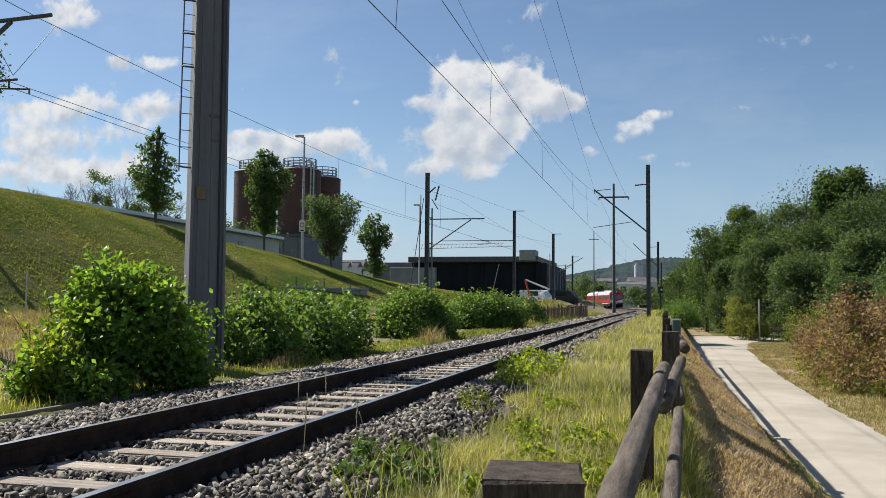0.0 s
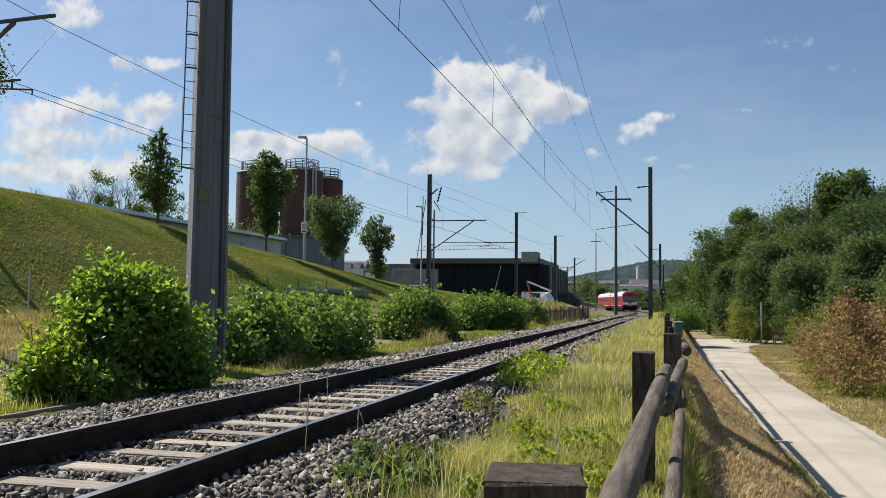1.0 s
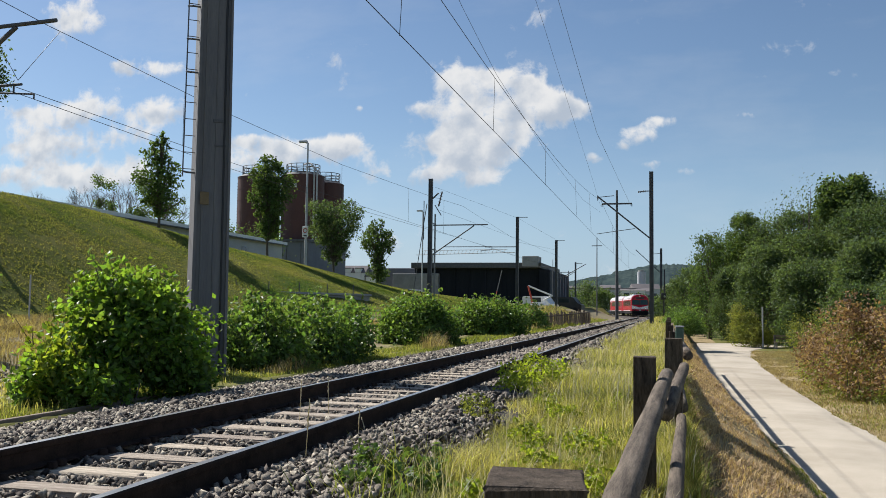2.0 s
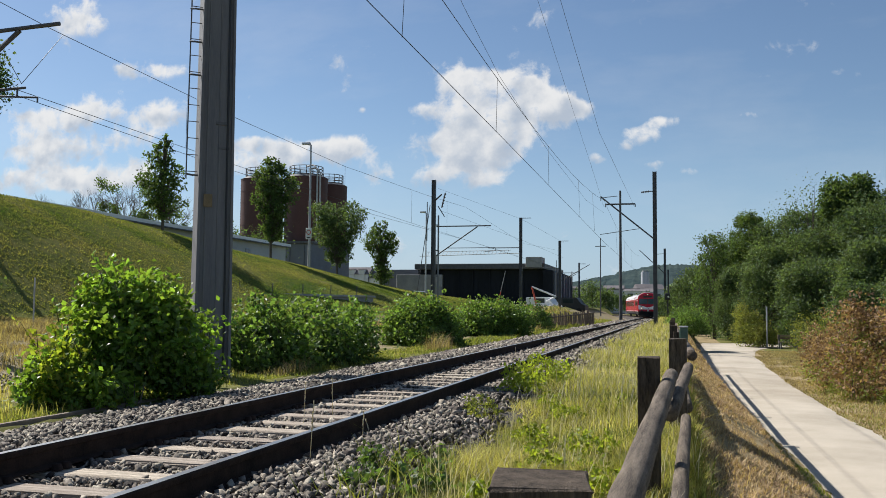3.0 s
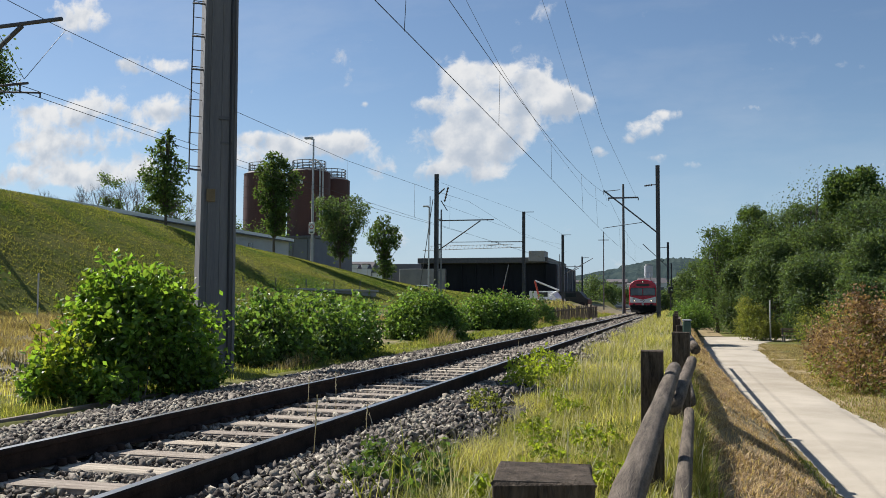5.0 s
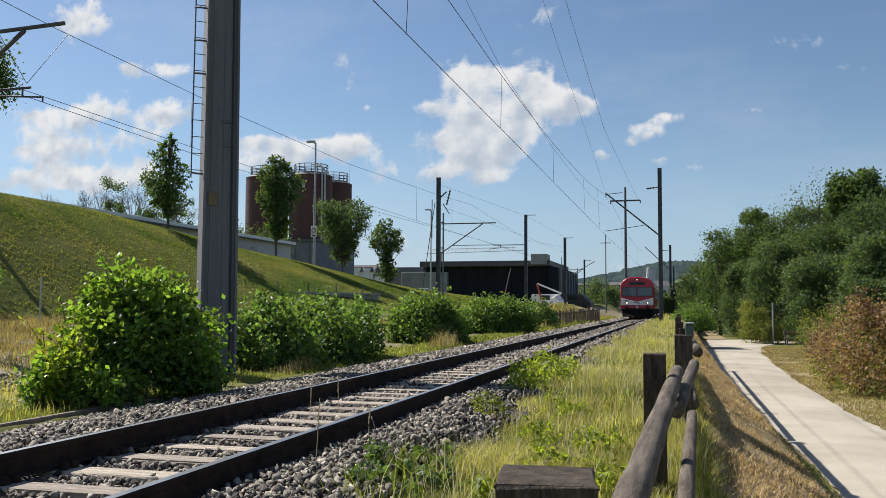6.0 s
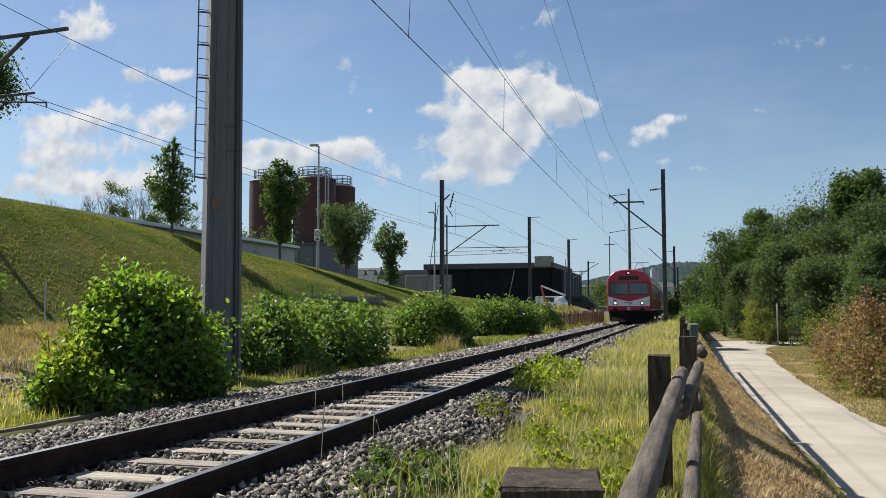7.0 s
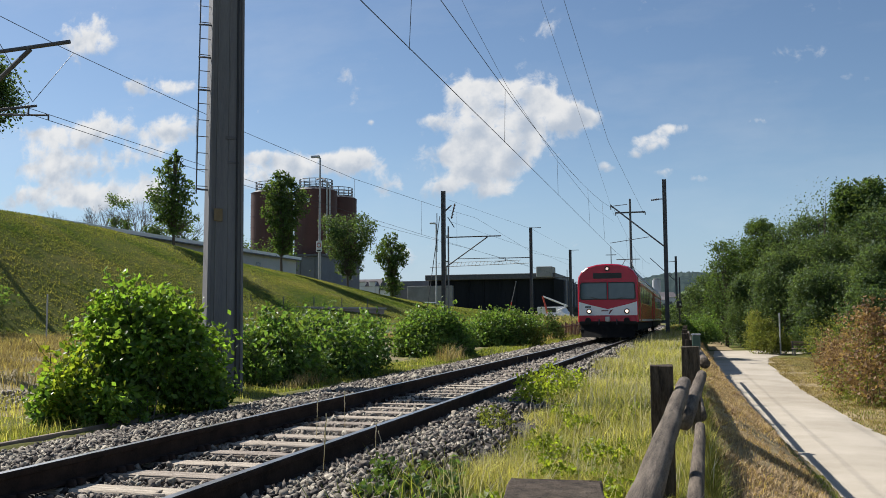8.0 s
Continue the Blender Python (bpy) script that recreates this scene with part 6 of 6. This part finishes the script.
def grass(name, patches, mat, label, seed, lean=0.45):
    """patches: rows of x0, x1, y0, y1, count, height, width, lie."""
    rng = np.random.default_rng(seed)
    VV, FF, base = [], [], 0
    for k, (x0, x1, y0, y1, n, h, w, lie) in enumerate(patches):
        x, y = rng.uniform(x0, x1, n), rng.uniform(y0, y1, n)
        keep = np.sin(x * 2.3 + np.sin(y * 1.1) * 2) + np.sin(y * 1.7 + k) + rng.normal(0, 1.0, n) > -0.9
        x, y = x[keep], y[keep]
        hh = h * (0.8 + 0.25 * np.sin(x * 1.9 + y * 0.8) + 0.15 * np.sin(y * 3.1))
        z = ground_z(x, y)
        V, F = blades(x, y, z, hh, seed * 31 + k, w, lean=lean, lie=lie)
        VV.append(V)
        FF.append(F + base)
        base += len(V)
    tagged(new(name, quick_mesh(name, np.concatenate(VV), np.concatenate(FF), mat)), label, "grass", kind="stuff")


grass("verge_grass", [(-1.7, 0.2, -9, 3.0, 6000, 0.26, 0.005, 0.1), (-1.5, 0.2, 3.0, 6, 17000, 0.18, 0.0022, 0.15), (-1.7, 0.2, 6, 9, 16000, 0.22, 0.0025, 0.15), (-1.95, 0.2, 9, 15, 20000, 0.27, 0.004, 0.1), (-2.2, 0.2, 15, 30, 24000, 0.30, 0.006, 0.1), (-2.2, 0.1, 30, 60, 16000, 0.33, 0.011, 0.1), (-2.2, 0.3, 60, 110, 6000, 0.4, 0.02, 0.1)],
      M["blade"], "tall yellow-green grass between track and fence", 101, 1.0)
grass("verge_undergrowth", [(-1.6, 0.2, 3.0, 10, 20000, 0.16, 0.004, 0.1), (-2.0, 0.2, 10, 26, 20000, 0.2, 0.007, 0.1), (-2.1, 0.1, 26, 60, 10000, 0.25, 0.013, 0.1), (-2.1, -1.5, 4.8, 6.4, 260, 0.34, 0.004, 0.0)],
      M["blade_green"], "short green grass under the taller stems", 102, 1.0)
grass("bank_grass", [(0.1, 1.9, -6, 3.5, 5000, 0.13, 0.008, 0.75), (0.1, 1.95, 3.5, 12, 30000, 0.11, 0.004, 0.8), (0.1, 1.72, 12, 19, 17000, 0.11, 0.005, 0.8), (0.1, 1.5, 19, 30, 12000, 0.11, 0.008, 0.75), (0.1, 1.25, 30, 60, 9000, 0.15, 0.012, 0.6)],
      M["blade_thatch"], "cut dry brown grass on the bank above the path", 103, 0.9)
grass("bank_green_grass", [(0.08, 0.3, 3.5, 20, 600, 0.16, 0.005, 0.2), (1.5, 2.15, 2.5, 10, 5200, 0.06, 0.004, 0.4), (1.5, 1.98, 10, 15, 3200, 0.06, 0.004, 0.4), (1.42, 1.78, 15, 21, 2200, 0.07, 0.005, 0.3), (1.3, 1.6, 21, 30, 1500, 0.08, 0.006, 0.3), (1.95, 2.3, 4, 12, 900, 0.05, 0.004, 0.5), (1.8, 2.12, 10, 16, 500, 0.05, 0.004, 0.5), (1.6, 1.95, 15, 22, 300, 0.06, 0.005, 0.4), (3.75, 3.95, 16, 30, 900, 0.06, 0.006, 0.4), (4.0, 5.2, 15, 30, 4000, 0.10, 0.006, 0.3)],
      M["blade_green"], "green grass at the rim of the bank", 104)
grass("path_side_grass", [(3.86, 5.4, 14, 22, 9000, 0.10, 0.006, 0.5), (3.72, 5.4, 22, 34, 10000, 0.10, 0.008, 0.5), (3.82, 6.5, 34, 43, 7500, 0.11, 0.011, 0.5), (4.05, 6.6, 43, 51, 6500, 0.12, 0.013, 0.5), (4.6, 7.0, 51, 58, 4500, 0.13, 0.015, 0.5), (4.6, 7.5, 17, 34, 4000, 0.3, 0.008, 0.2)],
      M["blade_dry"], "dry straw-coloured grass beside the path", 105)
grass("trackside_grass", [(-9.2, -7.0, 5, 9, 9000, 0.13, 0.004, 0.3), (-8.8, -6.95, 9, 15, 12000, 0.10, 0.004, 0.3), (-8.4, -6.95, 15, 30, 14000, 0.12, 0.006, 0.3), (-8.0, -6.95, 30, 60, 8000, 0.2, 0.012, 0.2), (-7.9, -6.9, 60, 105, 5000, 0.35, 0.022, 0.2), (-14, -7.9, 58, 105, 5000, 0.4, 0.025, 0.2)],
      M["blade_green"], "short grass between the ballast and the bushes", 106, 0.7)
grass("tall_dry_grass", [(-7.6, -7.1, 15.5, 17.0, 260, 0.42, 0.004, 0.1), (-7.4, -7.0, 26, 28.5, 300, 0.5, 0.006, 0.1), (-9.5, -8.6, 12, 24, 2500, 0.24, 0.005, 0.2), (-13.2, -11.6, 10, 30, 5000, 0.24, 0.006, 0.2), (-22, -13.2, 11, 26, 52000, 0.30, 0.007, 0.2), (-19, -13.2, 26, 42, 24000, 0.3, 0.010, 0.2), (-10, -7.4, 44, 58, 700, 0.5, 0.014, 0.1), (-14, -7.4, 58, 105, 4200, 0.5, 0.025, 0.1)],
      M["blade_dry"], "tall dry golden grass in the field", 107, 0.7)


def bank_grass_on_slope():
    rng = np.random.default_rng(5)
    n = 240000
    y = rng.uniform(22, 95, n)
    xf, xc = along(FOOT, y)[0], along(CREST, y)[0]
    x = xf + 2.2 + (xc - 2.5 - xf - 2.2) * rng.random(n)
    keep = np.sin(x * 1.3 + y * .4) + np.sin(y * .9 - x * .5) + rng.normal(0, 1.6, n) > -1.6
    x, y = x[keep], y[keep]
    V, F = blades(x, y, ground_z(x, y), 0.055, 77, 0.020, lean=1.5)
    tagged(new("slope_grass", quick_mesh("slope_grass", V, F, M["blade_lawn"])), "short green mown grass on the bank", "grass", kind="stuff")


bank_grass_on_slope()


grass("trackside_dry_grass", [(-8.8, -7.0, 5, 12, 2600, 0.24, 0.003, 0.2), (-10.6, -8.4, 7, 15, 6000, 0.24, 0.004, 0.2), (-8.2, -7.0, 12, 30, 1500, 0.24, 0.004, 0.2)],
      M["blade"], "pale grass stems among the green grass by the ballast", 109)
grass("seed_stems", [(-1.6, 0.15, 3.2, 9, 700, 0.46, 0.002, 0.0), (-1.9, 0.15, 9, 20, 1500, 0.5, 0.003, 0.0), (-2.1, 0.1, 20, 50, 1600, 0.5, 0.006, 0.0)],
      M["stalk"], "pale dry grass stems standing above the verge", 108)


def dry_stalk(x, y, z, h, turn, lean):
    s = thing("dry_stalk", pose(x, y, z, 0, lean, turn), "pale dry grass stalk growing at the rail", "plant")
    part("stem", tube((0, 0, -0.05), (0, 0, h), 0.004, 0.002, 5), M["stalk"], s)
    rng = random.Random(int(x * 100 + y * 10))
    spike = [Vector((rng.uniform(-0.004, 0.004), rng.uniform(-0.004, 0.004), h * (0.55 + 0.45 * k / 12))) for k in range(13)]
    bm = strand(spike, 0.006, 6)
    for v in bm.verts:
        k = 0.45 + 0.75 * rng.random()
        v.co.x *= k
        v.co.y *= k
    part("seed_head", bm, M["stalk"], s, "pale seed head")


for x, y, z, h, tn, ln in ((-3.62, 8.4, -0.2, 0.42, 0, 2), (-3.55, 9.0, -0.2, 0.42, 30, -1), (-2.62, 7.35, -0.22, 0.30, 80, 4), (-2.62, 6.2, -0.22, 0.5, 10, 3), (-2.62, 7.6, -0.22, 0.22, 140, 30), (-3.6, 20.5, -0.2, 0.3, 0, 5), (-2.6, 15.0, -0.22, 0.3, 20, 3), (-2.6, 15.5, -0.22, 0.28, 60, -4), (-2.58, 18.4, -0.22, 0.3, 0, 2)):
    dry_stalk(x, y, z, h, tn, ln)


# ---- far hills ----
def hill(name, y, deep, pts, mat, label):
    rng = np.random.default_rng(int(y))
    xs = np.concatenate([np.linspace(pts[0][0], -300, 60), np.linspace(-295, 200, 240), np.linspace(205, pts[-1][0], 60)])
    zs = np.interp(xs, [p[0] for p in pts], [p[1] for p in pts])
    rough = np.convolve(rng.normal(0, 1.6, len(xs)), [.2, .6, .2], "same") * (y / 900)
    V, F = [], []
    rows = 10
    for k in range(rows):
        u = k / (rows - 1)
        for x, z, q in zip(xs, zs, rough):
            V.append((x, y + deep * u, -5 + (z + 5) * math.sin(u * math.pi / 2) + (q if k == rows - 1 else rng.normal(0, 0.7))))
    n = len(xs)
    F = [(k * n + i, k * n + i + 1, (k + 1) * n + i + 1, (k + 1) * n + i) for k in range(rows - 1) for i in range(n - 1)]
    tagged(new(name, quick_mesh(name, V, F, mat)), label, "hill", kind="structure")


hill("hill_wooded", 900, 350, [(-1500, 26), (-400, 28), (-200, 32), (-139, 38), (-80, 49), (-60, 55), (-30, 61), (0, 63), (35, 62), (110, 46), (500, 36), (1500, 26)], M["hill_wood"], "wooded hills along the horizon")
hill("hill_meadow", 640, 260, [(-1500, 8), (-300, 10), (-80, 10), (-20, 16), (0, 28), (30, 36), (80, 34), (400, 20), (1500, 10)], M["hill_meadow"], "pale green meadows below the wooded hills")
for i, (x, y, top, w) in enumerate([(-8.0, 240, 5.5, 3.0), (-4.5, 235, 4.0, 2.4), (-22, 250, 9.5, 4.5), (-30, 262, 8.5, 5), (-40, 285, 9, 5), (-15, 265, 6.5, 4), (-18, 245, 7.0, 3), (-3, 260, 5.0, 3.0), (-27, 300, 8, 5)]):
    z = 0.5
    h = top - z
    tree("distant_tree", x, y, z, top, [(0, 0, h * .35, w * .9, w * .8, h * .35), (w * .3, 0, h * .6, w * .7, w * .7, h * .3), (-w * .3, 0, h * .7, w * .6, w * .6, h * .25)], 2200, 0.5, M["leaf_wood"], "distant green tree beyond the curve of the line", 120 + i, 0.2)


# ---- train ----
CAR_L = 19.2


def build_car(lead):
    c = thing("train_car", None, "red railcar with a white band and dark underframe" if lead else "red railcar with a grey roof behind the leading car", "train car", "cars of the train")
    W, L = 1.415, CAR_L
    prof = [(-W, 0.82), (-W, 2.70), (-1.37, 2.98), (-1.22, 3.22), (-0.95, 3.42), (-0.5, 3.54), (0, 3.57), (0.5, 3.54), (0.95, 3.42), (1.22, 3.22), (1.37, 2.98), (W, 2.70), (W, 0.82)]
    bm = bmesh.new()
    ys = [(0.0, 0.955, 0.0), (0.06, 0.985, 0.0), (0.28, 1.0, 0.0), (L - 0.25, 1.0, 0.0), (L, 0.97, 0.0)]
    rings = [[bm.verts.new((x * k, y, 2.0 + (z - 2.0) * (k if z > 1.0 else 1))) for x, z in prof] for y, k, _ in ys]
    for a, b in zip(rings, rings[1:]):
        for k in range(len(prof) - 1):
            bm.faces.new((a[k], a[k + 1], b[k + 1], b[k]))
        bm.faces.new((a[0], b[0], b[-1], a[-1]))
    bm.faces.new(rings[0])
    bm.faces.new(rings[-1])
    bmesh.ops.recalc_face_normals(bm, faces=bm.faces)
    body = part("body", bm, M["train_red"], c, "glossy red car body")
    # grey roof skin just above the body
    bm = bmesh.new()
    rp = [(-1.385, 2.985), (-1.25, 3.235), (-0.95, 3.45), (-0.5, 3.57), (0, 3.60), (0.5, 3.57), (0.95, 3.45), (1.25, 3.235), (1.385, 2.985)]
    A, B = [bm.verts.new((x, 0.75, z)) for x, z in rp], [bm.verts.new((x, L - 0.3, z)) for x, z in rp]
    for k in range(len(rp) - 1):
        bm.faces.new((A[k], A[k + 1], B[k + 1], B[k]))
    part("roof", bm, M["train_grey"], c, "dusty grey roof")
    for s in (-1, 1):
        part("cantrail", box((s * 1.388 - 0.03, 0.6, 2.74), (s * 1.388 + 0.03, L - 0.3, 2.93), 0.01), M["train_white"], c, "white stripe under the roof")
        x = s * W
        for k in range(7):
            y0 = 2.9 + 2.0 * k
            part("window", box((x - 0.012, y0, 1.72), (x + 0.012, y0 + 1.55, 2.55), 0.01), M["glass_dark"], c, "dark tinted window")
        for y0 in (1.25, 17.2):
            d = part("door", box((x - 0.01, y0, 0.86), (x + 0.016, y0 + 1.2, 2.66), 0.01), M["train_red"], c)
            part("door_window", box((x - 0.012, y0 + 0.15, 1.6), (x + 0.024, y0 + 1.05, 2.5), 0.01), M["glass_dark"], d)
        part("skirt", box((s * 1.30 - 0.03, 0.5, 0.45), (s * 1.30 + 0.03, L - 0.5, 0.83), 0.01), M["train_dark"], c, "dark side skirt")
        part("sill_stripe", box((x - 0.008, 0.4, 0.86), (x + 0.008, L - 0.4, 0.94)), M["train_white"], c)
    part("underframe", box((-1.15, 0.6, 0.5), (1.15, L - 0.6, 0.84), 0.02), M["train_dark"], c)
    for k, (y0, y1) in enumerate(((5.6, 7.4), (8.0, 10.5), (11.0, 13.4))):
        part("equipment_box", box((-1.25, y0, 0.28), (1.25, y1, 0.52), 0.04), M["train_dark"], c)
    for k, (y0, y1, w, h) in enumerate(((5.0, 6.8, 0.6, 0.10), (8.0, 10.5, 0.55, 0.12), (11.5, 13.5, 0.6, 0.15))):
        part("roof_box", box((-w, y0, 3.5), (w, y1, 3.6 + h), 0.05), M["train_grey"], c)
    sets = []
    for y in (2.5, 4.7, 14.5, 16.7):
        ws = part("wheelset", tube((-0.9, 0, 0), (0.9, 0, 0), 0.08, n=10), M["train_dark"], c, m=pose(0, y, 0.44))
        for s in (-1, 1):
            w = part("wheel", tube((s * 0.69, 0, 0), (s * 0.82, 0, 0), 0.44, n=24), M["train_dark"], ws)
        for k in range(4):
            a = k * math.tau / 4
            part("spoke_mark", tube((0.83, 0.2 * math.cos(a), 0.2 * math.sin(a)), (0.84, 0.2 * math.cos(a), 0.2 * math.sin(a)), 0.05, n=8), M["rusty_steel"], ws)
        sets.append((ws, y))
    for y in (3.6, 15.6):
        for s in (-1, 1):
            part("bogie_frame", box((s * 1.02 - 0.08, y - 1.7, 0.35), (s * 1.02 + 0.08, y + 1.7, 0.62), 0.04), M["train_dark"], c)
    if lead:
        def plate(name, pts, mat, y0, th, parent, label=""):
            bm = bmesh.new()
            a, b = [bm.verts.new((x, y0 - th, z)) for x, z in pts], [bm.verts.new((x, y0 + 0.02, z)) for x, z in pts]
            n = len(pts)
            for k in range(n):
                bm.faces.new((a[k], a[(k + 1) % n], b[(k + 1) % n], b[k]))
            bm.faces.new(a)
            bm.faces.new(b[::-1])
            bmesh.ops.recalc_face_normals(bm, faces=bm.faces)
            return part(name, bm, mat, parent, label)
        band = plate("white_band", [(-1.345, 1.14), (1.345, 1.14), (1.345, 1.78), (0.95, 1.66), (0.0, 1.43), (-0.95, 1.66), (-1.345, 1.78)], M["train_white"], 0.0, 0.012, c, "white front band with a notched upper edge")
        plate("logo_mark", [(-0.32, 1.33), (0.0, 1.33), (0.03, 1.38), (-0.29, 1.38)], M["train_logo"], -0.012, 0.006, band, "dark slanting emblem bar")
        plate("logo_mark", [(0.02, 1.20), (0.07, 1.20), (0.25, 1.42), (0.12, 1.38)], M["train_logo"], -0.012, 0.006, band, "dark slanting emblem bar")
        plate("number_bar", [(-1.05, 1.50), (-0.78, 1.50), (-0.78, 1.57), (-1.05, 1.57)], M["black_paint"], -0.012, 0.005, band)
        for s in (-1, 1):
            pts = [(s * 0.055, 1.92), (s * 1.19, 1.92), (s * 1.24, 2.0), (s * 1.22, 2.55), (s * 1.14, 2.64), (s * 0.055, 2.64)]
            wf_ = plate("window_frame", [(x + s * (0.05 if abs(x) > 0.5 else -0.03), z + (0.05 if z > 2.2 else -0.05)) for x, z in pts], M["black_paint"], 0.0, 0.008, c)
            plate("windscreen", pts, M["windscreen"], 0.0, 0.016, wf_, "dark windscreen pane with the sky's reflection in its bluish colour")
            part("wiper", tube((s * 0.35, -0.03, 1.88), (s * 0.8, -0.03, 2.0), 0.012, n=5), M["black_paint"], wf_)
            hl = part("headlight", tube((s * 0.87, -0.05, 1.33), (s * 0.87, 0.02, 1.33), 0.125, n=20), M["train_dark"], c, "round headlight in a dark ring")
            part("lens", tube((s * 0.87, -0.06, 1.33), (s * 0.87, -0.045, 1.33), 0.075, n=16), M["lamp_glow"], hl, "bright white lens")
            bf = part("buffer", tube((s * 0.88, 0.05, 0.90), (s * 0.88, -0.40, 0.90), 0.07, n=12), M["train_dark"], c)
            part("buffer_plate", tube((s * 0.88, -0.40, 0.90), (s * 0.88, -0.44, 0.90), 0.14, n=18), M["train_dark"], bf)
            part("hose", rod([(s * 0.4, -0.05, 0.95), (s * 0.42, -0.2, 0.7), (s * 0.38, -0.18, 0.5)], 0.03, 6), M["black_paint"], c)
            part("step", box((s * 1.2 - 0.12, -0.1, 0.45), (s * 1.2 + 0.12, 0.2, 0.5), 0.01), M["train_dark"], c)
        plate("display", [(-0.66, 2.86), (0.66, 2.86), (0.66, 3.12), (-0.66, 3.12)], M["black_paint"], 0.0, 0.01, c, "dark destination display")
        tl = part("top_light", tube((0, -0.04, 3.32), (0, 0.02, 3.32), 0.12, n=16), M["train_dark"], c)
        part("lens", tube((0, -0.05, 3.32), (0, -0.035, 3.32), 0.065, n=16), M["lamp_dim"], tl, "bright white lens")
        part("lower_apron", box((-1.32, -0.03, 0.70), (1.32, 0.3, 0.86), 0.02), M["train_dark"], c)
        bm = bmesh.new()
        pv = [(-1.3, 0.1, 0.72), (1.3, 0.1, 0.72), (1.22, -0.25, 0.12), (0.0, -0.65, 0.12), (-1.22, -0.25, 0.12), (0.0, -0.35, 0.72)]
        v = [bm.verts.new(p) for p in pv]
        for q in ((0, 5, 3, 4), (5, 1, 2, 3)):
            bm.faces.new([v[k] for k in q])
        r = bmesh.ops.solidify(bm, geom=list(bm.faces), thickness=0.04)
        part("snow_plough", bm, M["train_dark"], c, "black wedge-shaped plough")
        part("coupler", box((-0.1, -0.42, 0.85), (0.1, 0.1, 1.08), 0.03), M["train_grey"], c, "grey screw coupling")
        pan = part("pantograph", box((-0.7, 15.2, 3.72), (0.7, 16.8, 3.78), 0.01), M["dark_steel"], c, "raised pantograph")
        for s in (-1, 1):
            part("lower_arm", tube((s * 0.45, 16.6, 3.78), (s * 0.35, 15.2, 4.3), 0.03, n=6), M["dark_steel"], pan)
            part("upper_arm", tube((s * 0.35, 15.2, 4.3), (s * 0.2, 16.4, 4.80), 0.025, n=6), M["dark_steel"], pan)
        part("collector", box((-0.75, 16.3, 4.80), (0.75, 16.5, 4.84), 0.01), M["dark_steel"], pan)
    return c, sets


cars = [build_car(True), build_car(False)]


TRAIN_AT = [(0.0, 187.0), (1.0, 169.5), (2.0, 151.5), (3.0, 133.0), (4.5, 105.0), (6.0, 78.0), (7.0, 60.0), (8.0, 42.2)]
RUN = np.polyfit([r[0] for r in TRAIN_AT], [r[1] for r in TRAIN_AT], 4)


def train_rows(k):
    rows = []
    for i in range(33):
        t = i * 0.25
        s = float(np.polyval(RUN, t)) + k * (CAR_L + 0.6)
        x0, y0, _ = track_point(s)
        x1, y1, _ = track_point(s + CAR_L)
        rows.append((t, pose(x0, y0, 0.0, 0, 0, math.degrees(math.atan2(x0 - x1, y1 - y0)))))
    return rows


def wheel_rows(y):
    """Rolling without slip on a wheel of 0.44 m."""
    s0 = float(np.polyval(RUN, 0))
    return [(i / 30, pose(0, y, 0.44, math.degrees((s0 - float(np.polyval(RUN, i / 30))) / 0.44))) for i in range(241)]


def build_insect():
    f = thing("insect", None, "small dark insect flying past in the air", "insect")
    bm = bmesh.new()
    bmesh.ops.create_uvsphere(bm, u_segments=10, v_segments=6, radius=0.5, matrix=Matrix.Diagonal((0.013, 0.006, 0.005, 1)))
    part("abdomen", bm, M["insect"], f, smooth=True)
    bm = bmesh.new()
    bmesh.ops.create_uvsphere(bm, u_segments=8, v_segments=6, radius=0.5, matrix=Matrix.Translation((0.008, 0, 0)) @ Matrix.Diagonal((0.005, 0.005, 0.005, 1)))
    part("head", bm, M["insect"], f, smooth=True)
    for s in (-1, 1):
        part("wing", box((-0.005, s * 0.002, 0.002), (0.003, s * 0.011, 0.0025), turn=None), M["insect"], f)
    return f


insect = build_insect()
INSECT_AT = [(0.0, -3.200, 1.200, 2.400), (7.3, -3.200, 1.200, 2.400), (7.4, -1.900, 1.400, 1.950), (7.5, -0.676, 1.449, 1.361), (7.6, 0.224, 1.549, 2.261), (7.7, 1.200, 1.300, 3.000), (8.0, 1.400, 1.200, 3.200)]


def motions():
    for k, (c, sets) in enumerate(cars):
        walk(c, train_rows(k))
        for ws, y in sets:
            walk(ws, wheel_rows(y))
    walk(insect, [(t, pose(x, y, z, 0, 10, -20)) for t, x, y, z in INSECT_AT])


motions()
